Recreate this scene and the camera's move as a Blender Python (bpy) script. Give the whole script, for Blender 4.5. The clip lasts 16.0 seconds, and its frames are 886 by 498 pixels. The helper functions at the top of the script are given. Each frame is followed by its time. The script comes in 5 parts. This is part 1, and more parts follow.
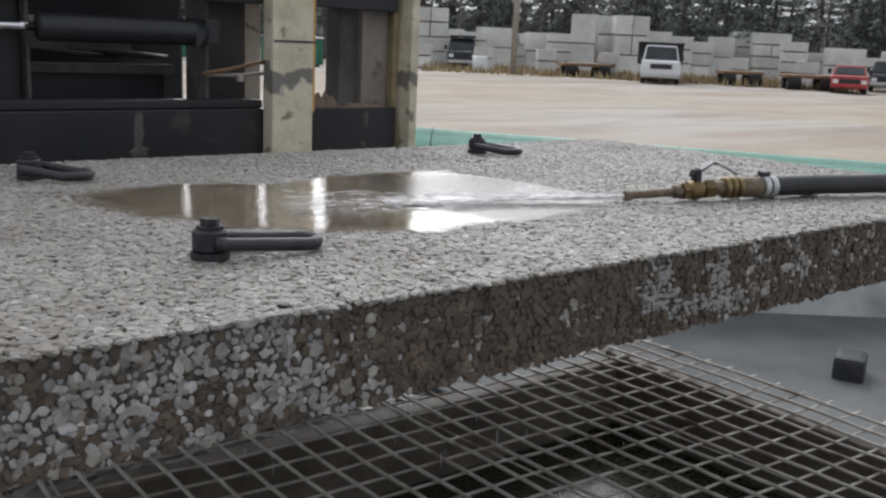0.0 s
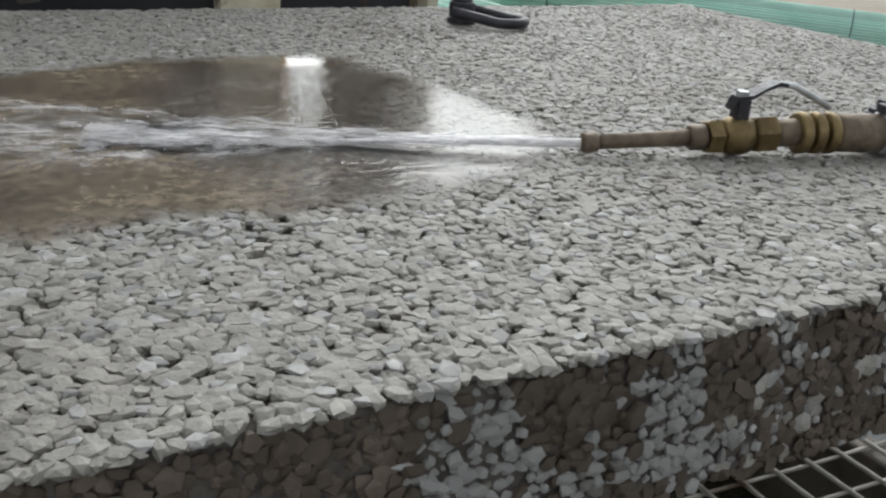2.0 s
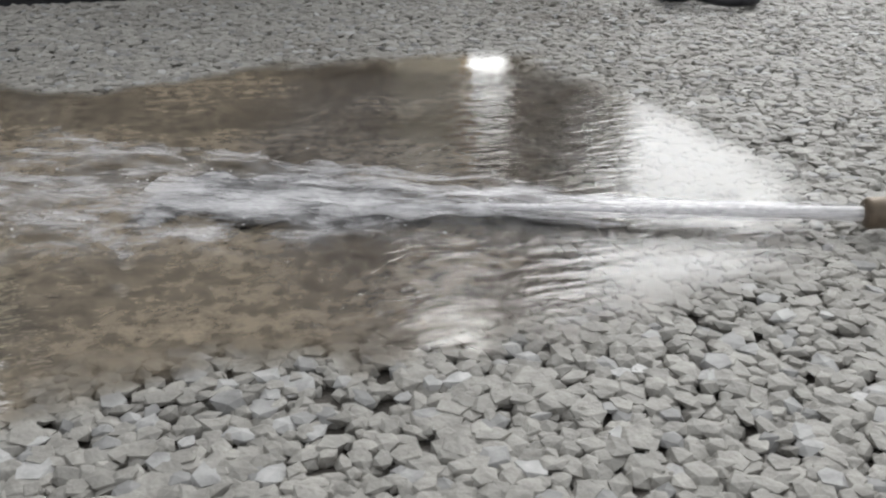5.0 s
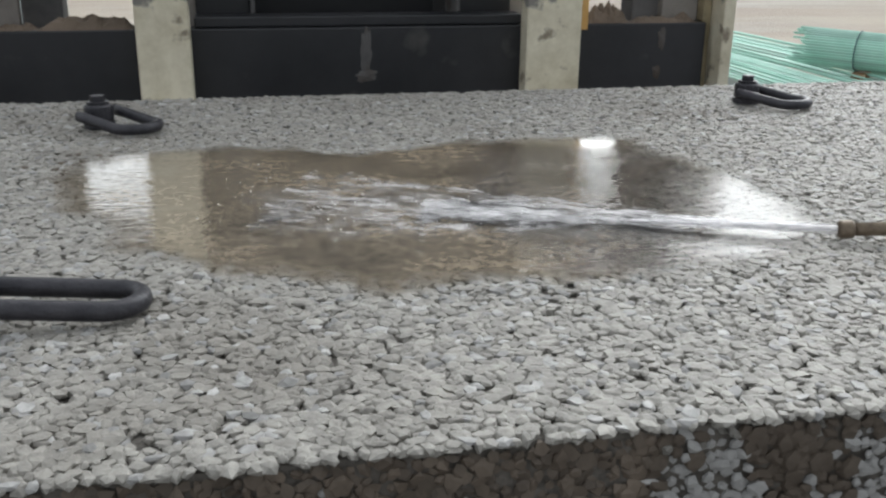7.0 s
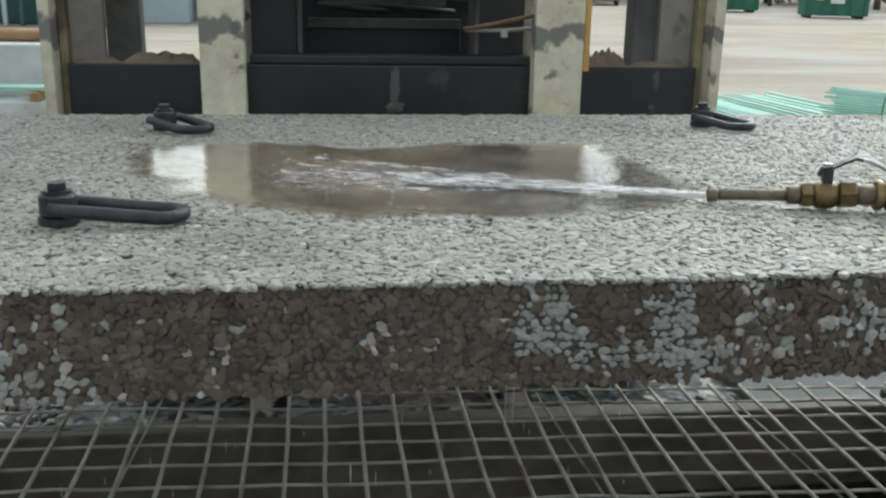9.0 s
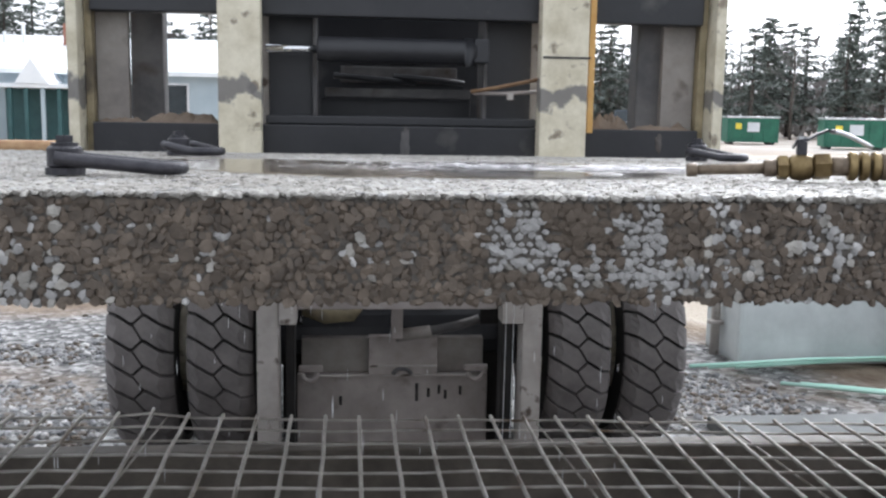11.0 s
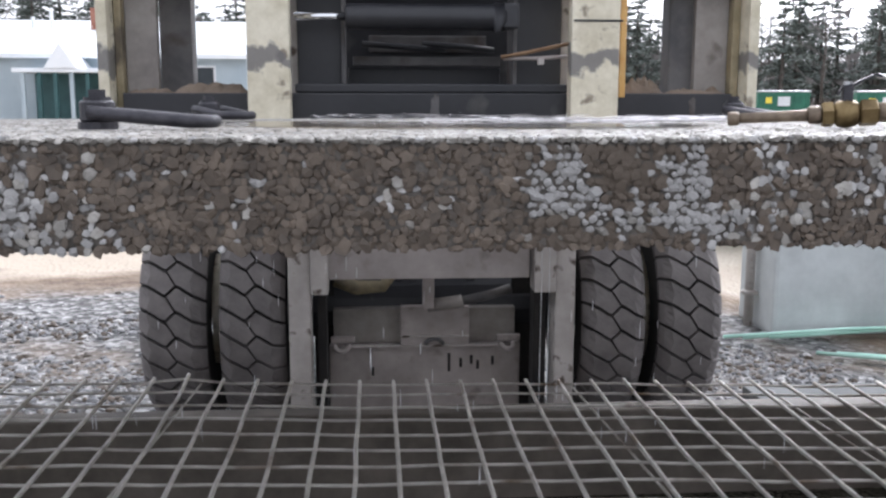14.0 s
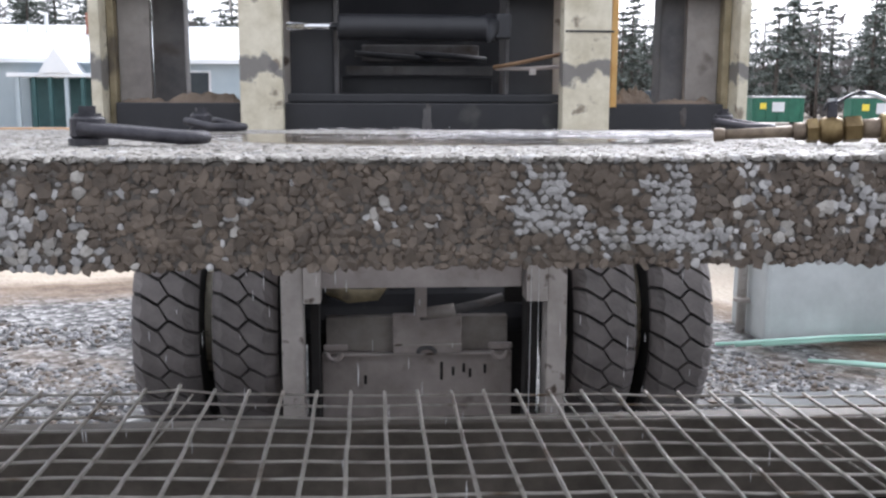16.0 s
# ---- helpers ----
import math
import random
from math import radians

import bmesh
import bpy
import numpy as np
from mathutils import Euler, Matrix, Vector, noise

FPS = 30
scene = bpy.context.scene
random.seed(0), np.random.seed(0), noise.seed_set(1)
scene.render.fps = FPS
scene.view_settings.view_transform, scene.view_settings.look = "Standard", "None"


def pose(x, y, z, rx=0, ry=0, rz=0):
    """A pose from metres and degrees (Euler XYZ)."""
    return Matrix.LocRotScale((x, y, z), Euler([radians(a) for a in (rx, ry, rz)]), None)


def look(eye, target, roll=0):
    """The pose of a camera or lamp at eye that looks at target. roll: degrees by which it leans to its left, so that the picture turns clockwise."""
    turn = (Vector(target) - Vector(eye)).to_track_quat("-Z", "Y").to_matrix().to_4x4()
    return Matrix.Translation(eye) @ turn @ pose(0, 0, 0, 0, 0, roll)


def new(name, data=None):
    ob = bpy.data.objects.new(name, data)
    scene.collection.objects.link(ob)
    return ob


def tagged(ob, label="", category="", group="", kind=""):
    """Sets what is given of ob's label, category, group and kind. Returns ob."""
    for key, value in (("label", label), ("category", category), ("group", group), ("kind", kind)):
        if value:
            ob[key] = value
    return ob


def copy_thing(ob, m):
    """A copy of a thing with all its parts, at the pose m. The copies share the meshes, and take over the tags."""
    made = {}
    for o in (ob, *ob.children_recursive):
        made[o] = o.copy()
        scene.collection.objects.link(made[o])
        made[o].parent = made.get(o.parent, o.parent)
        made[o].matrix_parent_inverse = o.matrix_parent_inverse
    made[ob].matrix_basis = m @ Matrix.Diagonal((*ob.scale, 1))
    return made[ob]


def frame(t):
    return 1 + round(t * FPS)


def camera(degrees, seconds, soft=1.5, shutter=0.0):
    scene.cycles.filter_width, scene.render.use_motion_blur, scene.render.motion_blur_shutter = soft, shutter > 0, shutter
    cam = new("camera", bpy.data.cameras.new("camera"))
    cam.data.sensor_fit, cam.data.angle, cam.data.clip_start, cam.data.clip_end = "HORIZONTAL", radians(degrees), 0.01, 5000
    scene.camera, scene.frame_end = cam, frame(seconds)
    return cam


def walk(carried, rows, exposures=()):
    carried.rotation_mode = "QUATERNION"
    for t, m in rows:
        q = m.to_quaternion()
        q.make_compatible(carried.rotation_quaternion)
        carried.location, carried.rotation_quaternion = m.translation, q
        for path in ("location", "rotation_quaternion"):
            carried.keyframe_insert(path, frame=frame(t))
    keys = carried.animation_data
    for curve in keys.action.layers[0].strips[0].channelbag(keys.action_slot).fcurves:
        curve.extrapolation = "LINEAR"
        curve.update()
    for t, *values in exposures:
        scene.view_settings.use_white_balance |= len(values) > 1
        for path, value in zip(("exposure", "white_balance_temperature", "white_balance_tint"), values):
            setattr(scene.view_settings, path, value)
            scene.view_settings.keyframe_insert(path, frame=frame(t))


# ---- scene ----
cam = camera(49.4, 16.0, soft=2.4)
PATH = [
    (0.0, -1.4015, -1.1393, 1.7316, 77.628, -2.496, -38.285),
    (0.5, -1.0667, -0.9625, 1.7328, 75.074, -3.143, -34.673),
    (1.0, -0.7922, -0.7164, 1.7045, 72.911, -2.484, -31.154),
    (1.5, -0.5026, -0.5591, 1.6911, 69.712, -2.684, -30.029),
    (2.0, -0.2724, -0.5094, 1.6886, 67.900, -3.729, -27.930),
    (2.5, -0.1743, -0.3597, 1.6822, 65.790, -1.855, -25.795),
    (3.0, -0.0895, -0.2512, 1.6857, 65.915, -2.913, -27.287),
    (3.5, -0.0263, -0.1742, 1.6847, 65.726, -2.449, -26.289),
    (4.0, 0.0061, -0.1438, 1.6810, 65.595, -1.572, -24.556),
    (4.5, -0.0123, -0.1345, 1.6763, 65.603, -0.588, -22.311),
    (5.0, -0.0839, -0.1470, 1.6719, 64.951, -0.378, -16.758),
    (7.5, -0.3832, -0.8618, 1.8323, 71.912, -0.619, -10.745),
    (8.0, -0.3920, -0.9592, 1.8442, 72.872, -0.983, -9.906),
    (8.5, -0.2913, -1.1326, 1.8207, 72.503, -1.312, -7.806),
    (9.0, -0.2606, -1.2670, 1.7617, 73.943, -1.062, -7.060),
    (11.5, -0.1916, -1.4050, 1.4006, 82.337, -0.652, -4.961),
    (12.0, -0.1926, -1.3819, 1.3601, 81.318, -0.025, -4.280),
    (12.5, -0.2129, -1.3826, 1.3672, 81.728, -0.100, -4.195),
    (13.0, -0.2120, -1.3896, 1.3840, 81.606, -0.256, -4.848),
    (13.5, -0.2216, -1.3885, 1.4006, 80.762, -0.310, -3.941),
    (14.0, -0.2126, -1.3831, 1.4125, 80.662, -0.099, -4.007),
    (14.5, -0.2141, -1.3813, 1.4122, 80.309, -0.044, -3.981),
    (15.0, -0.2135, -1.3829, 1.4115, 80.410, -0.439, -4.441),
    (15.5, -0.2146, -1.3869, 1.4125, 80.296, -0.436, -4.408),
    (16.0, -0.2000, -1.3943, 1.4340, 80.934, -0.193, -4.271),
]
EXPOSURES = [
    (0.0, 0.05, 6200, 10), (0.5, -0.1, 6250, 3), (1.5, -0.1, 6250, 4), (2.5, 0.0, 6250, 8), (4.0, 0.05, 6300, 9), (5.0, 0.05, 6300, 8),
    (7.5, 0.25, 6150, 5), (9.0, 0.35, 6100, 0), (11.5, 1.12, 6000, 12), (16.0, 1.12, 6000, 14),
]
walk(cam, [(t, pose(*p)) for t, *p in PATH], EXPOSURES)

# ---- light ----
GROUND = -0.2
world = bpy.data.worlds.new("overcast_sky")
scene.world = world
world.use_nodes = True
wn = world.node_tree.nodes
wl = world.node_tree.links
sky = wn.new("ShaderNodeTexSky")
sky.sky_type = 'NISHITA'
sky.sun_disc = False
sky.sun_elevation = radians(36)
sky.sun_rotation = radians(30)
sky.air_density = 1.0
sky.dust_density = 8.0
pale = wn.new("ShaderNodeHueSaturation")
pale.inputs["Saturation"].default_value = 0.12
wl.new(sky.outputs[0], pale.inputs["Color"])
cloud = wn.new("ShaderNodeMix")
cloud.data_type = 'RGBA'
cloud.inputs["Factor"].default_value = 0.5
cloud.inputs["B"].default_value = (4.6, 4.65, 4.7, 1)
wl.new(pale.outputs[0], cloud.inputs["A"])
wl.new(cloud.outputs["Result"], wn["Background"].inputs[0])
wn["Background"].inputs[1].default_value = 0.19
sun = new("sun", bpy.data.lights.new("sun", 'SUN'))
sun.data.energy = 0.5
sun.data.angle = radians(60)
sun.data.color = (1.0, 0.98, 0.95)
sun.matrix_world = look((12.1, 21.0, 18.8), (0, 0, 1.2))


# ---- materials ----
def mat(name, a, b, scale=4.0, rough=0.7, metal=0.0, bump=0.3, bscale=60.0, c=None, cscale=1.0, cut=(0.45, 0.6), spec=0.5, island=0.0, objrand=0.0, bdist=0.004):
    """Two base colours mixed by noise, a third in larger patches, and fine relief."""
    m = bpy.data.materials.new(name)
    m.use_nodes = True
    n, l = m.node_tree.nodes, m.node_tree.links
    p = n["Principled BSDF"]
    tc = n.new("ShaderNodeTexCoord")
    n1 = n.new("ShaderNodeTexNoise")
    n1.inputs["Scale"].default_value = scale
    n1.inputs["Detail"].default_value = 6
    n1.inputs["Roughness"].default_value = 0.65
    l.new(tc.outputs["Object"], n1.inputs["Vector"])
    r1 = n.new("ShaderNodeValToRGB")
    r1.color_ramp.elements[0].position, r1.color_ramp.elements[1].position = 0.34, 0.66
    r1.color_ramp.elements[0].color, r1.color_ramp.elements[1].color = (*a, 1), (*b, 1)
    l.new(n1.outputs["Fac"], r1.inputs["Fac"])
    col = r1.outputs["Color"]
    if c:
        n2 = n.new("ShaderNodeTexNoise")
        n2.inputs["Scale"].default_value = cscale
        n2.inputs["Detail"].default_value = 8
        l.new(tc.outputs["Object"], n2.inputs["Vector"])
        r2 = n.new("ShaderNodeMapRange")
        r2.inputs["From Min"].default_value, r2.inputs["From Max"].default_value = cut
        l.new(n2.outputs["Fac"], r2.inputs["Value"])
        mx = n.new("ShaderNodeMix")
        mx.data_type = 'RGBA'
        l.new(r2.outputs[0], mx.inputs["Factor"])
        l.new(col, mx.inputs["A"])
        mx.inputs["B"].default_value = (*c, 1)
        col = mx.outputs["Result"]
    if island or objrand:
        g = n.new("ShaderNodeNewGeometry" if island else "ShaderNodeObjectInfo")
        mr = n.new("ShaderNodeMapRange")
        v = island or objrand
        mr.inputs["To Min"].default_value, mr.inputs["To Max"].default_value = 1 - v, 1 + v
        l.new(g.outputs["Random Per Island" if island else "Random"], mr.inputs["Value"])
        hs = n.new("ShaderNodeHueSaturation")
        l.new(mr.outputs[0], hs.inputs["Value"])
        l.new(col, hs.inputs["Color"])
        col = hs.outputs[0]
    l.new(col, p.inputs["Base Color"])
    rr = n.new("ShaderNodeMapRange")
    rr.inputs["To Min"].default_value, rr.inputs["To Max"].default_value = max(0.03, rough - 0.12), min(1, rough + 0.12)
    l.new(n1.outputs["Fac"], rr.inputs["Value"])
    l.new(rr.outputs[0], p.inputs["Roughness"])
    p.inputs["Metallic"].default_value = metal
    p.inputs["Specular IOR Level"].default_value = spec
    if bump:
        n3 = n.new("ShaderNodeTexNoise")
        n3.inputs["Scale"].default_value = bscale
        n3.inputs["Detail"].default_value = 5
        l.new(tc.outputs["Object"], n3.inputs["Vector"])
        bp = n.new("ShaderNodeBump")
        bp.inputs["Strength"].default_value = bump
        bp.inputs["Distance"].default_value = bdist
        l.new(n3.outputs["Fac"], bp.inputs["Height"])
        l.new(bp.outputs[0], p.inputs["Normal"])
    return m


M_STONE = mat("wet_grey_aggregate", (0.225, 0.212, 0.192), (0.37, 0.352, 0.322), 45, 0.6, bump=0.8, bscale=190, island=0.16, bdist=0.002, c=(0.17, 0.152, 0.13), cscale=2.2, cut=(0.52, 0.75))
M_CLEAN = mat("pale_washed_aggregate", (0.20, 0.195, 0.19), (0.43, 0.42, 0.41), 30, 0.6, bump=0.4, bscale=150, island=0.35, bdist=0.002)
M_MUDDY = mat("mud_coated_aggregate", (0.062, 0.047, 0.035), (0.130, 0.102, 0.078), 22, 0.65, bump=0.5, bscale=160, island=0.25, bdist=0.002)
# Darker than cement: the shade of the voids is put into this paste colour.
M_BINDER = mat("void_shaded_cement_paste", (0.045, 0.039, 0.033), (0.13, 0.115, 0.10), 60, 0.75, bump=0.8, bscale=110)
M_BLACK = mat("black_worn_steel_paint", (0.010, 0.011, 0.014), (0.024, 0.024, 0.028), 3, 0.45, bump=0.15, bscale=50, c=(0.09, 0.085, 0.08), cscale=5, cut=(0.63, 0.8))
M_DARKGREY = mat("grimy_grey_steel", (0.055, 0.053, 0.056), (0.13, 0.123, 0.12), 5, 0.6, bump=0.2, bscale=60, c=(0.05, 0.035, 0.025), cscale=6, cut=(0.55, 0.7))
M_YELLOW = mat("worn_cream_yellow_paint", (0.50, 0.45, 0.33), (0.72, 0.67, 0.54), 9, 0.55, bump=0.3, bscale=45, c=(0.24, 0.20, 0.15), cscale=14, cut=(0.60, 0.68))


def scraped(m, height, half):
    """A ragged band of bare dark metal across the forks, where loads rub."""
    n, l = m.node_tree.nodes, m.node_tree.links
    p = n["Principled BSDF"]
    old = p.inputs["Base Color"].links[0].from_socket
    tc = n.new("ShaderNodeTexCoord")
    sx = n.new("ShaderNodeSeparateXYZ")
    l.new(tc.outputs["Object"], sx.inputs[0])
    nz = n.new("ShaderNodeTexNoise")
    nz.inputs["Scale"].default_value, nz.inputs["Detail"].default_value = 11, 7
    l.new(tc.outputs["Object"], nz.inputs["Vector"])
    ad = n.new("ShaderNodeMath")
    ad.operation = 'MULTIPLY_ADD'
    ad.inputs[1].default_value = 0.28
    l.new(nz.outputs["Fac"], ad.inputs[0])
    l.new(sx.outputs["Z"], ad.inputs[2])
    sb = n.new("ShaderNodeMath")
    sb.operation = 'SUBTRACT'
    sb.inputs[1].default_value = height + 0.14
    l.new(ad.outputs[0], sb.inputs[0])
    ab = n.new("ShaderNodeMath")
    ab.operation = 'ABSOLUTE'
    l.new(sb.outputs[0], ab.inputs[0])
    mr = n.new("ShaderNodeMapRange")
    mr.inputs["From Min"].default_value, mr.inputs["From Max"].default_value = half * 0.6, half
    mr.inputs["To Min"].default_value, mr.inputs["To Max"].default_value = 0.85, 0.0
    l.new(ab.outputs[0], mr.inputs["Value"])
    mx = n.new("ShaderNodeMix")
    mx.data_type = 'RGBA'
    l.new(mr.outputs[0], mx.inputs["Factor"])
    l.new(old, mx.inputs["A"])
    mx.inputs["B"].default_value = (0.13, 0.125, 0.13, 1)
    l.new(mx.outputs["Result"], p.inputs["Base Color"])


scraped(M_YELLOW, 1.525, 0.055)
M_OLIVE = mat("dirty_olive_yellow_paint", (0.20, 0.165, 0.095), (0.36, 0.30, 0.19), 8, 0.6, bump=0.3, bscale=50, c=(0.10, 0.08, 0.055), cscale=7, cut=(0.55, 0.7))
M_GRAVEL = mat("crushed_grey_gravel", (0.10, 0.10, 0.105), (0.24, 0.24, 0.245), 30, 0.65, bump=0.4, bscale=90, island=0.4)
M_RUST = mat("rust_brown_steel", (0.13, 0.07, 0.035), (0.25, 0.16, 0.09), 9, 0.75, bump=0.4, bscale=70)
M_RAIL = mat("dirty_pale_mast_steel", (0.32, 0.29, 0.265), (0.46, 0.425, 0.395), 6, 0.6, bump=0.2, bscale=50, c=(0.08, 0.06, 0.045), cscale=12, cut=(0.6, 0.68))
M_MUDSTEEL = mat("mud_splashed_grey_steel", (0.25, 0.218, 0.203), (0.37, 0.33, 0.31), 5, 0.7, bump=0.3, bscale=40, c=(0.12, 0.10, 0.09), cscale=9, cut=(0.60, 0.8))
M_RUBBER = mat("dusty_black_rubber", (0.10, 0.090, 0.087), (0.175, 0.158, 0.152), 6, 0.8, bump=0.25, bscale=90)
# Black rubber; also carries the shade inside grooves, channels and slots as colour.
M_GROOVE = mat("black_rubber_and_recess_shade", (0.012, 0.011, 0.011), (0.03, 0.027, 0.025), 10, 0.85, bump=0.1)
M_IRON = mat("dark_cast_iron", (0.022, 0.022, 0.028), (0.055, 0.052, 0.060), 25, 0.45, metal=0.35, bump=0.4, bscale=150)
M_WIRE = mat("weathered_steel_wire", (0.40, 0.375, 0.34), (0.62, 0.59, 0.54), 12, 0.55, metal=0.1, bump=0.4, bscale=160, c=(0.16, 0.11, 0.07), cscale=5, cut=(0.55, 0.7))
M_BRASS = mat("tarnished_brass", (0.13, 0.09, 0.042), (0.30, 0.225, 0.11), 22, 0.42, metal=0.75, bump=0.25, bscale=120)
M_PIPE = mat("tarnished_brown_pipe", (0.10, 0.075, 0.055), (0.24, 0.19, 0.14), 30, 0.5, metal=0.5, bump=0.3, bscale=120)
M_CHROME = mat("polished_rod_steel", (0.62, 0.63, 0.65), (0.75, 0.76, 0.78), 3, 0.16, metal=1.0, bump=0)
M_HOSE = mat("black_hose_rubber", (0.016, 0.017, 0.019), (0.04, 0.04, 0.043), 12, 0.55, bump=0.2, bscale=120)
M_ZINC = mat("zinc_steel", (0.42, 0.43, 0.44), (0.62, 0.63, 0.64), 25, 0.35, metal=0.7, bump=0.1)
M_CONC = mat("pale_precast_concrete", (0.46, 0.485, 0.485), (0.62, 0.645, 0.645), 2.5, 0.8, bump=0.25, bscale=35, c=(0.24, 0.25, 0.25), cscale=1.4, cut=(0.55, 0.8))
M_EPOXY = mat("mint_green_epoxy_coating", (0.36, 0.63, 0.53), (0.50, 0.75, 0.65), 3, 0.4, bump=0.2, bscale=60, objrand=0.18)
M_TANK = mat("muddy_brown_trough_wall", (0.10, 0.085, 0.07), (0.20, 0.172, 0.145), 6, 0.65, bump=0.4, bscale=30)
M_SNOWROOF = mat("snow_white_roof", (0.72, 0.76, 0.80), (0.84, 0.86, 0.88), 0.8, 0.8, bump=0.2, bscale=4)
M_SIDING = mat("pale_blue_grey_siding", (0.36, 0.43, 0.48), (0.44, 0.51, 0.55), 0.7, 0.75, bump=0.1, bscale=8)
M_TEAL = mat("dark_teal_paint", (0.02, 0.07, 0.075), (0.04, 0.11, 0.115), 2, 0.5, bump=0.05)
M_GLASSDARK = mat("dark_window_glass", (0.015, 0.02, 0.025), (0.03, 0.04, 0.045), 1, 0.12, bump=0)
M_WHITEP = mat("white_vehicle_paint", (0.62, 0.64, 0.66), (0.74, 0.75, 0.77), 1, 0.35, bump=0)
M_REDP = mat("red_vehicle_paint", (0.32, 0.03, 0.035), (0.42, 0.06, 0.06), 1, 0.35, bump=0)
M_BLUEP = mat("dark_blue_vehicle_paint", (0.02, 0.03, 0.045), (0.05, 0.06, 0.08), 1, 0.35, bump=0)
M_GREENP = mat("green_container_paint", (0.015, 0.10, 0.065), (0.03, 0.16, 0.10), 1.5, 0.5, bump=0.1, bscale=10)
M_BRICK = mat("red_chimney_brick", (0.25, 0.10, 0.07), (0.36, 0.17, 0.12), 3, 0.85, bump=0.4, bscale=20)
M_BARK = mat("grey_brown_bark", (0.06, 0.05, 0.042), (0.15, 0.13, 0.115), 3, 0.9, bump=0.6, bscale=12, bdist=0.03)
# Needles lightened towards grey: distance haze is mixed into their colour.
M_NEEDLE = mat("haze_greyed_pine_needles", (0.085, 0.105, 0.090), (0.17, 0.187, 0.17), 0.6, 0.8, bump=0, island=0.5)
M_TWIG = mat("bare_grey_twigs", (0.13, 0.12, 0.115), (0.24, 0.225, 0.215), 1, 0.9, bump=0, island=0.4)
M_TIMBER = mat("wet_orange_timber", (0.25, 0.14, 0.07), (0.40, 0.26, 0.14), 6, 0.7, bump=0.2)
M_ORANGE = mat("orange_painted_steel", (0.55, 0.30, 0.08), (0.66, 0.42, 0.16), 9, 0.5, bump=0.1)
M_DIRT = mat("brown_dug_soil", (0.10, 0.075, 0.055), (0.22, 0.17, 0.13), 3, 0.9, bump=0.8, bscale=12, bdist=0.05)
M_GRASS = mat("dry_straw_grass", (0.26, 0.20, 0.11), (0.40, 0.32, 0.19), 3, 0.9, bump=0, island=0.3)
M_LAMP = mat("headlamp_glass", (0.7, 0.7, 0.7), (0.85, 0.85, 0.85), 4, 0.15, bump=0)
M_WOODPOLE = mat("weathered_pole_wood", (0.25, 0.22, 0.19), (0.36, 0.32, 0.28), 4, 0.85, bump=0.3)
M_WOODS = mat("distant_woods", (0.07, 0.07, 0.07), (0.16, 0.155, 0.15), 0.5, 0.95, bump=0.8, bscale=1.5, bdist=0.5)
M_PALE = mat("pale_white_precast", (0.52, 0.52, 0.51), (0.70, 0.70, 0.69), 0.8, 0.8, bump=0.2, bscale=8, objrand=0.12)
M_PAD = mat("wet_grey_concrete_pad", (0.11, 0.115, 0.115), (0.19, 0.195, 0.195), 1.2, 0.8, spec=0.2, bump=0.15, bscale=30, c=(0.12, 0.12, 0.118), cscale=0.8, cut=(0.5, 0.75))
M_WEB = mat("brown_grey_grimy_plate", (0.17, 0.15, 0.138), (0.30, 0.275, 0.25), 5, 0.6, bump=0.2, bscale=40, c=(0.07, 0.05, 0.04), cscale=6, cut=(0.58, 0.72))
M_SIGNY = mat("yellow_sign", (0.75, 0.62, 0.05), (0.8, 0.68, 0.1), 4, 0.5, bump=0)


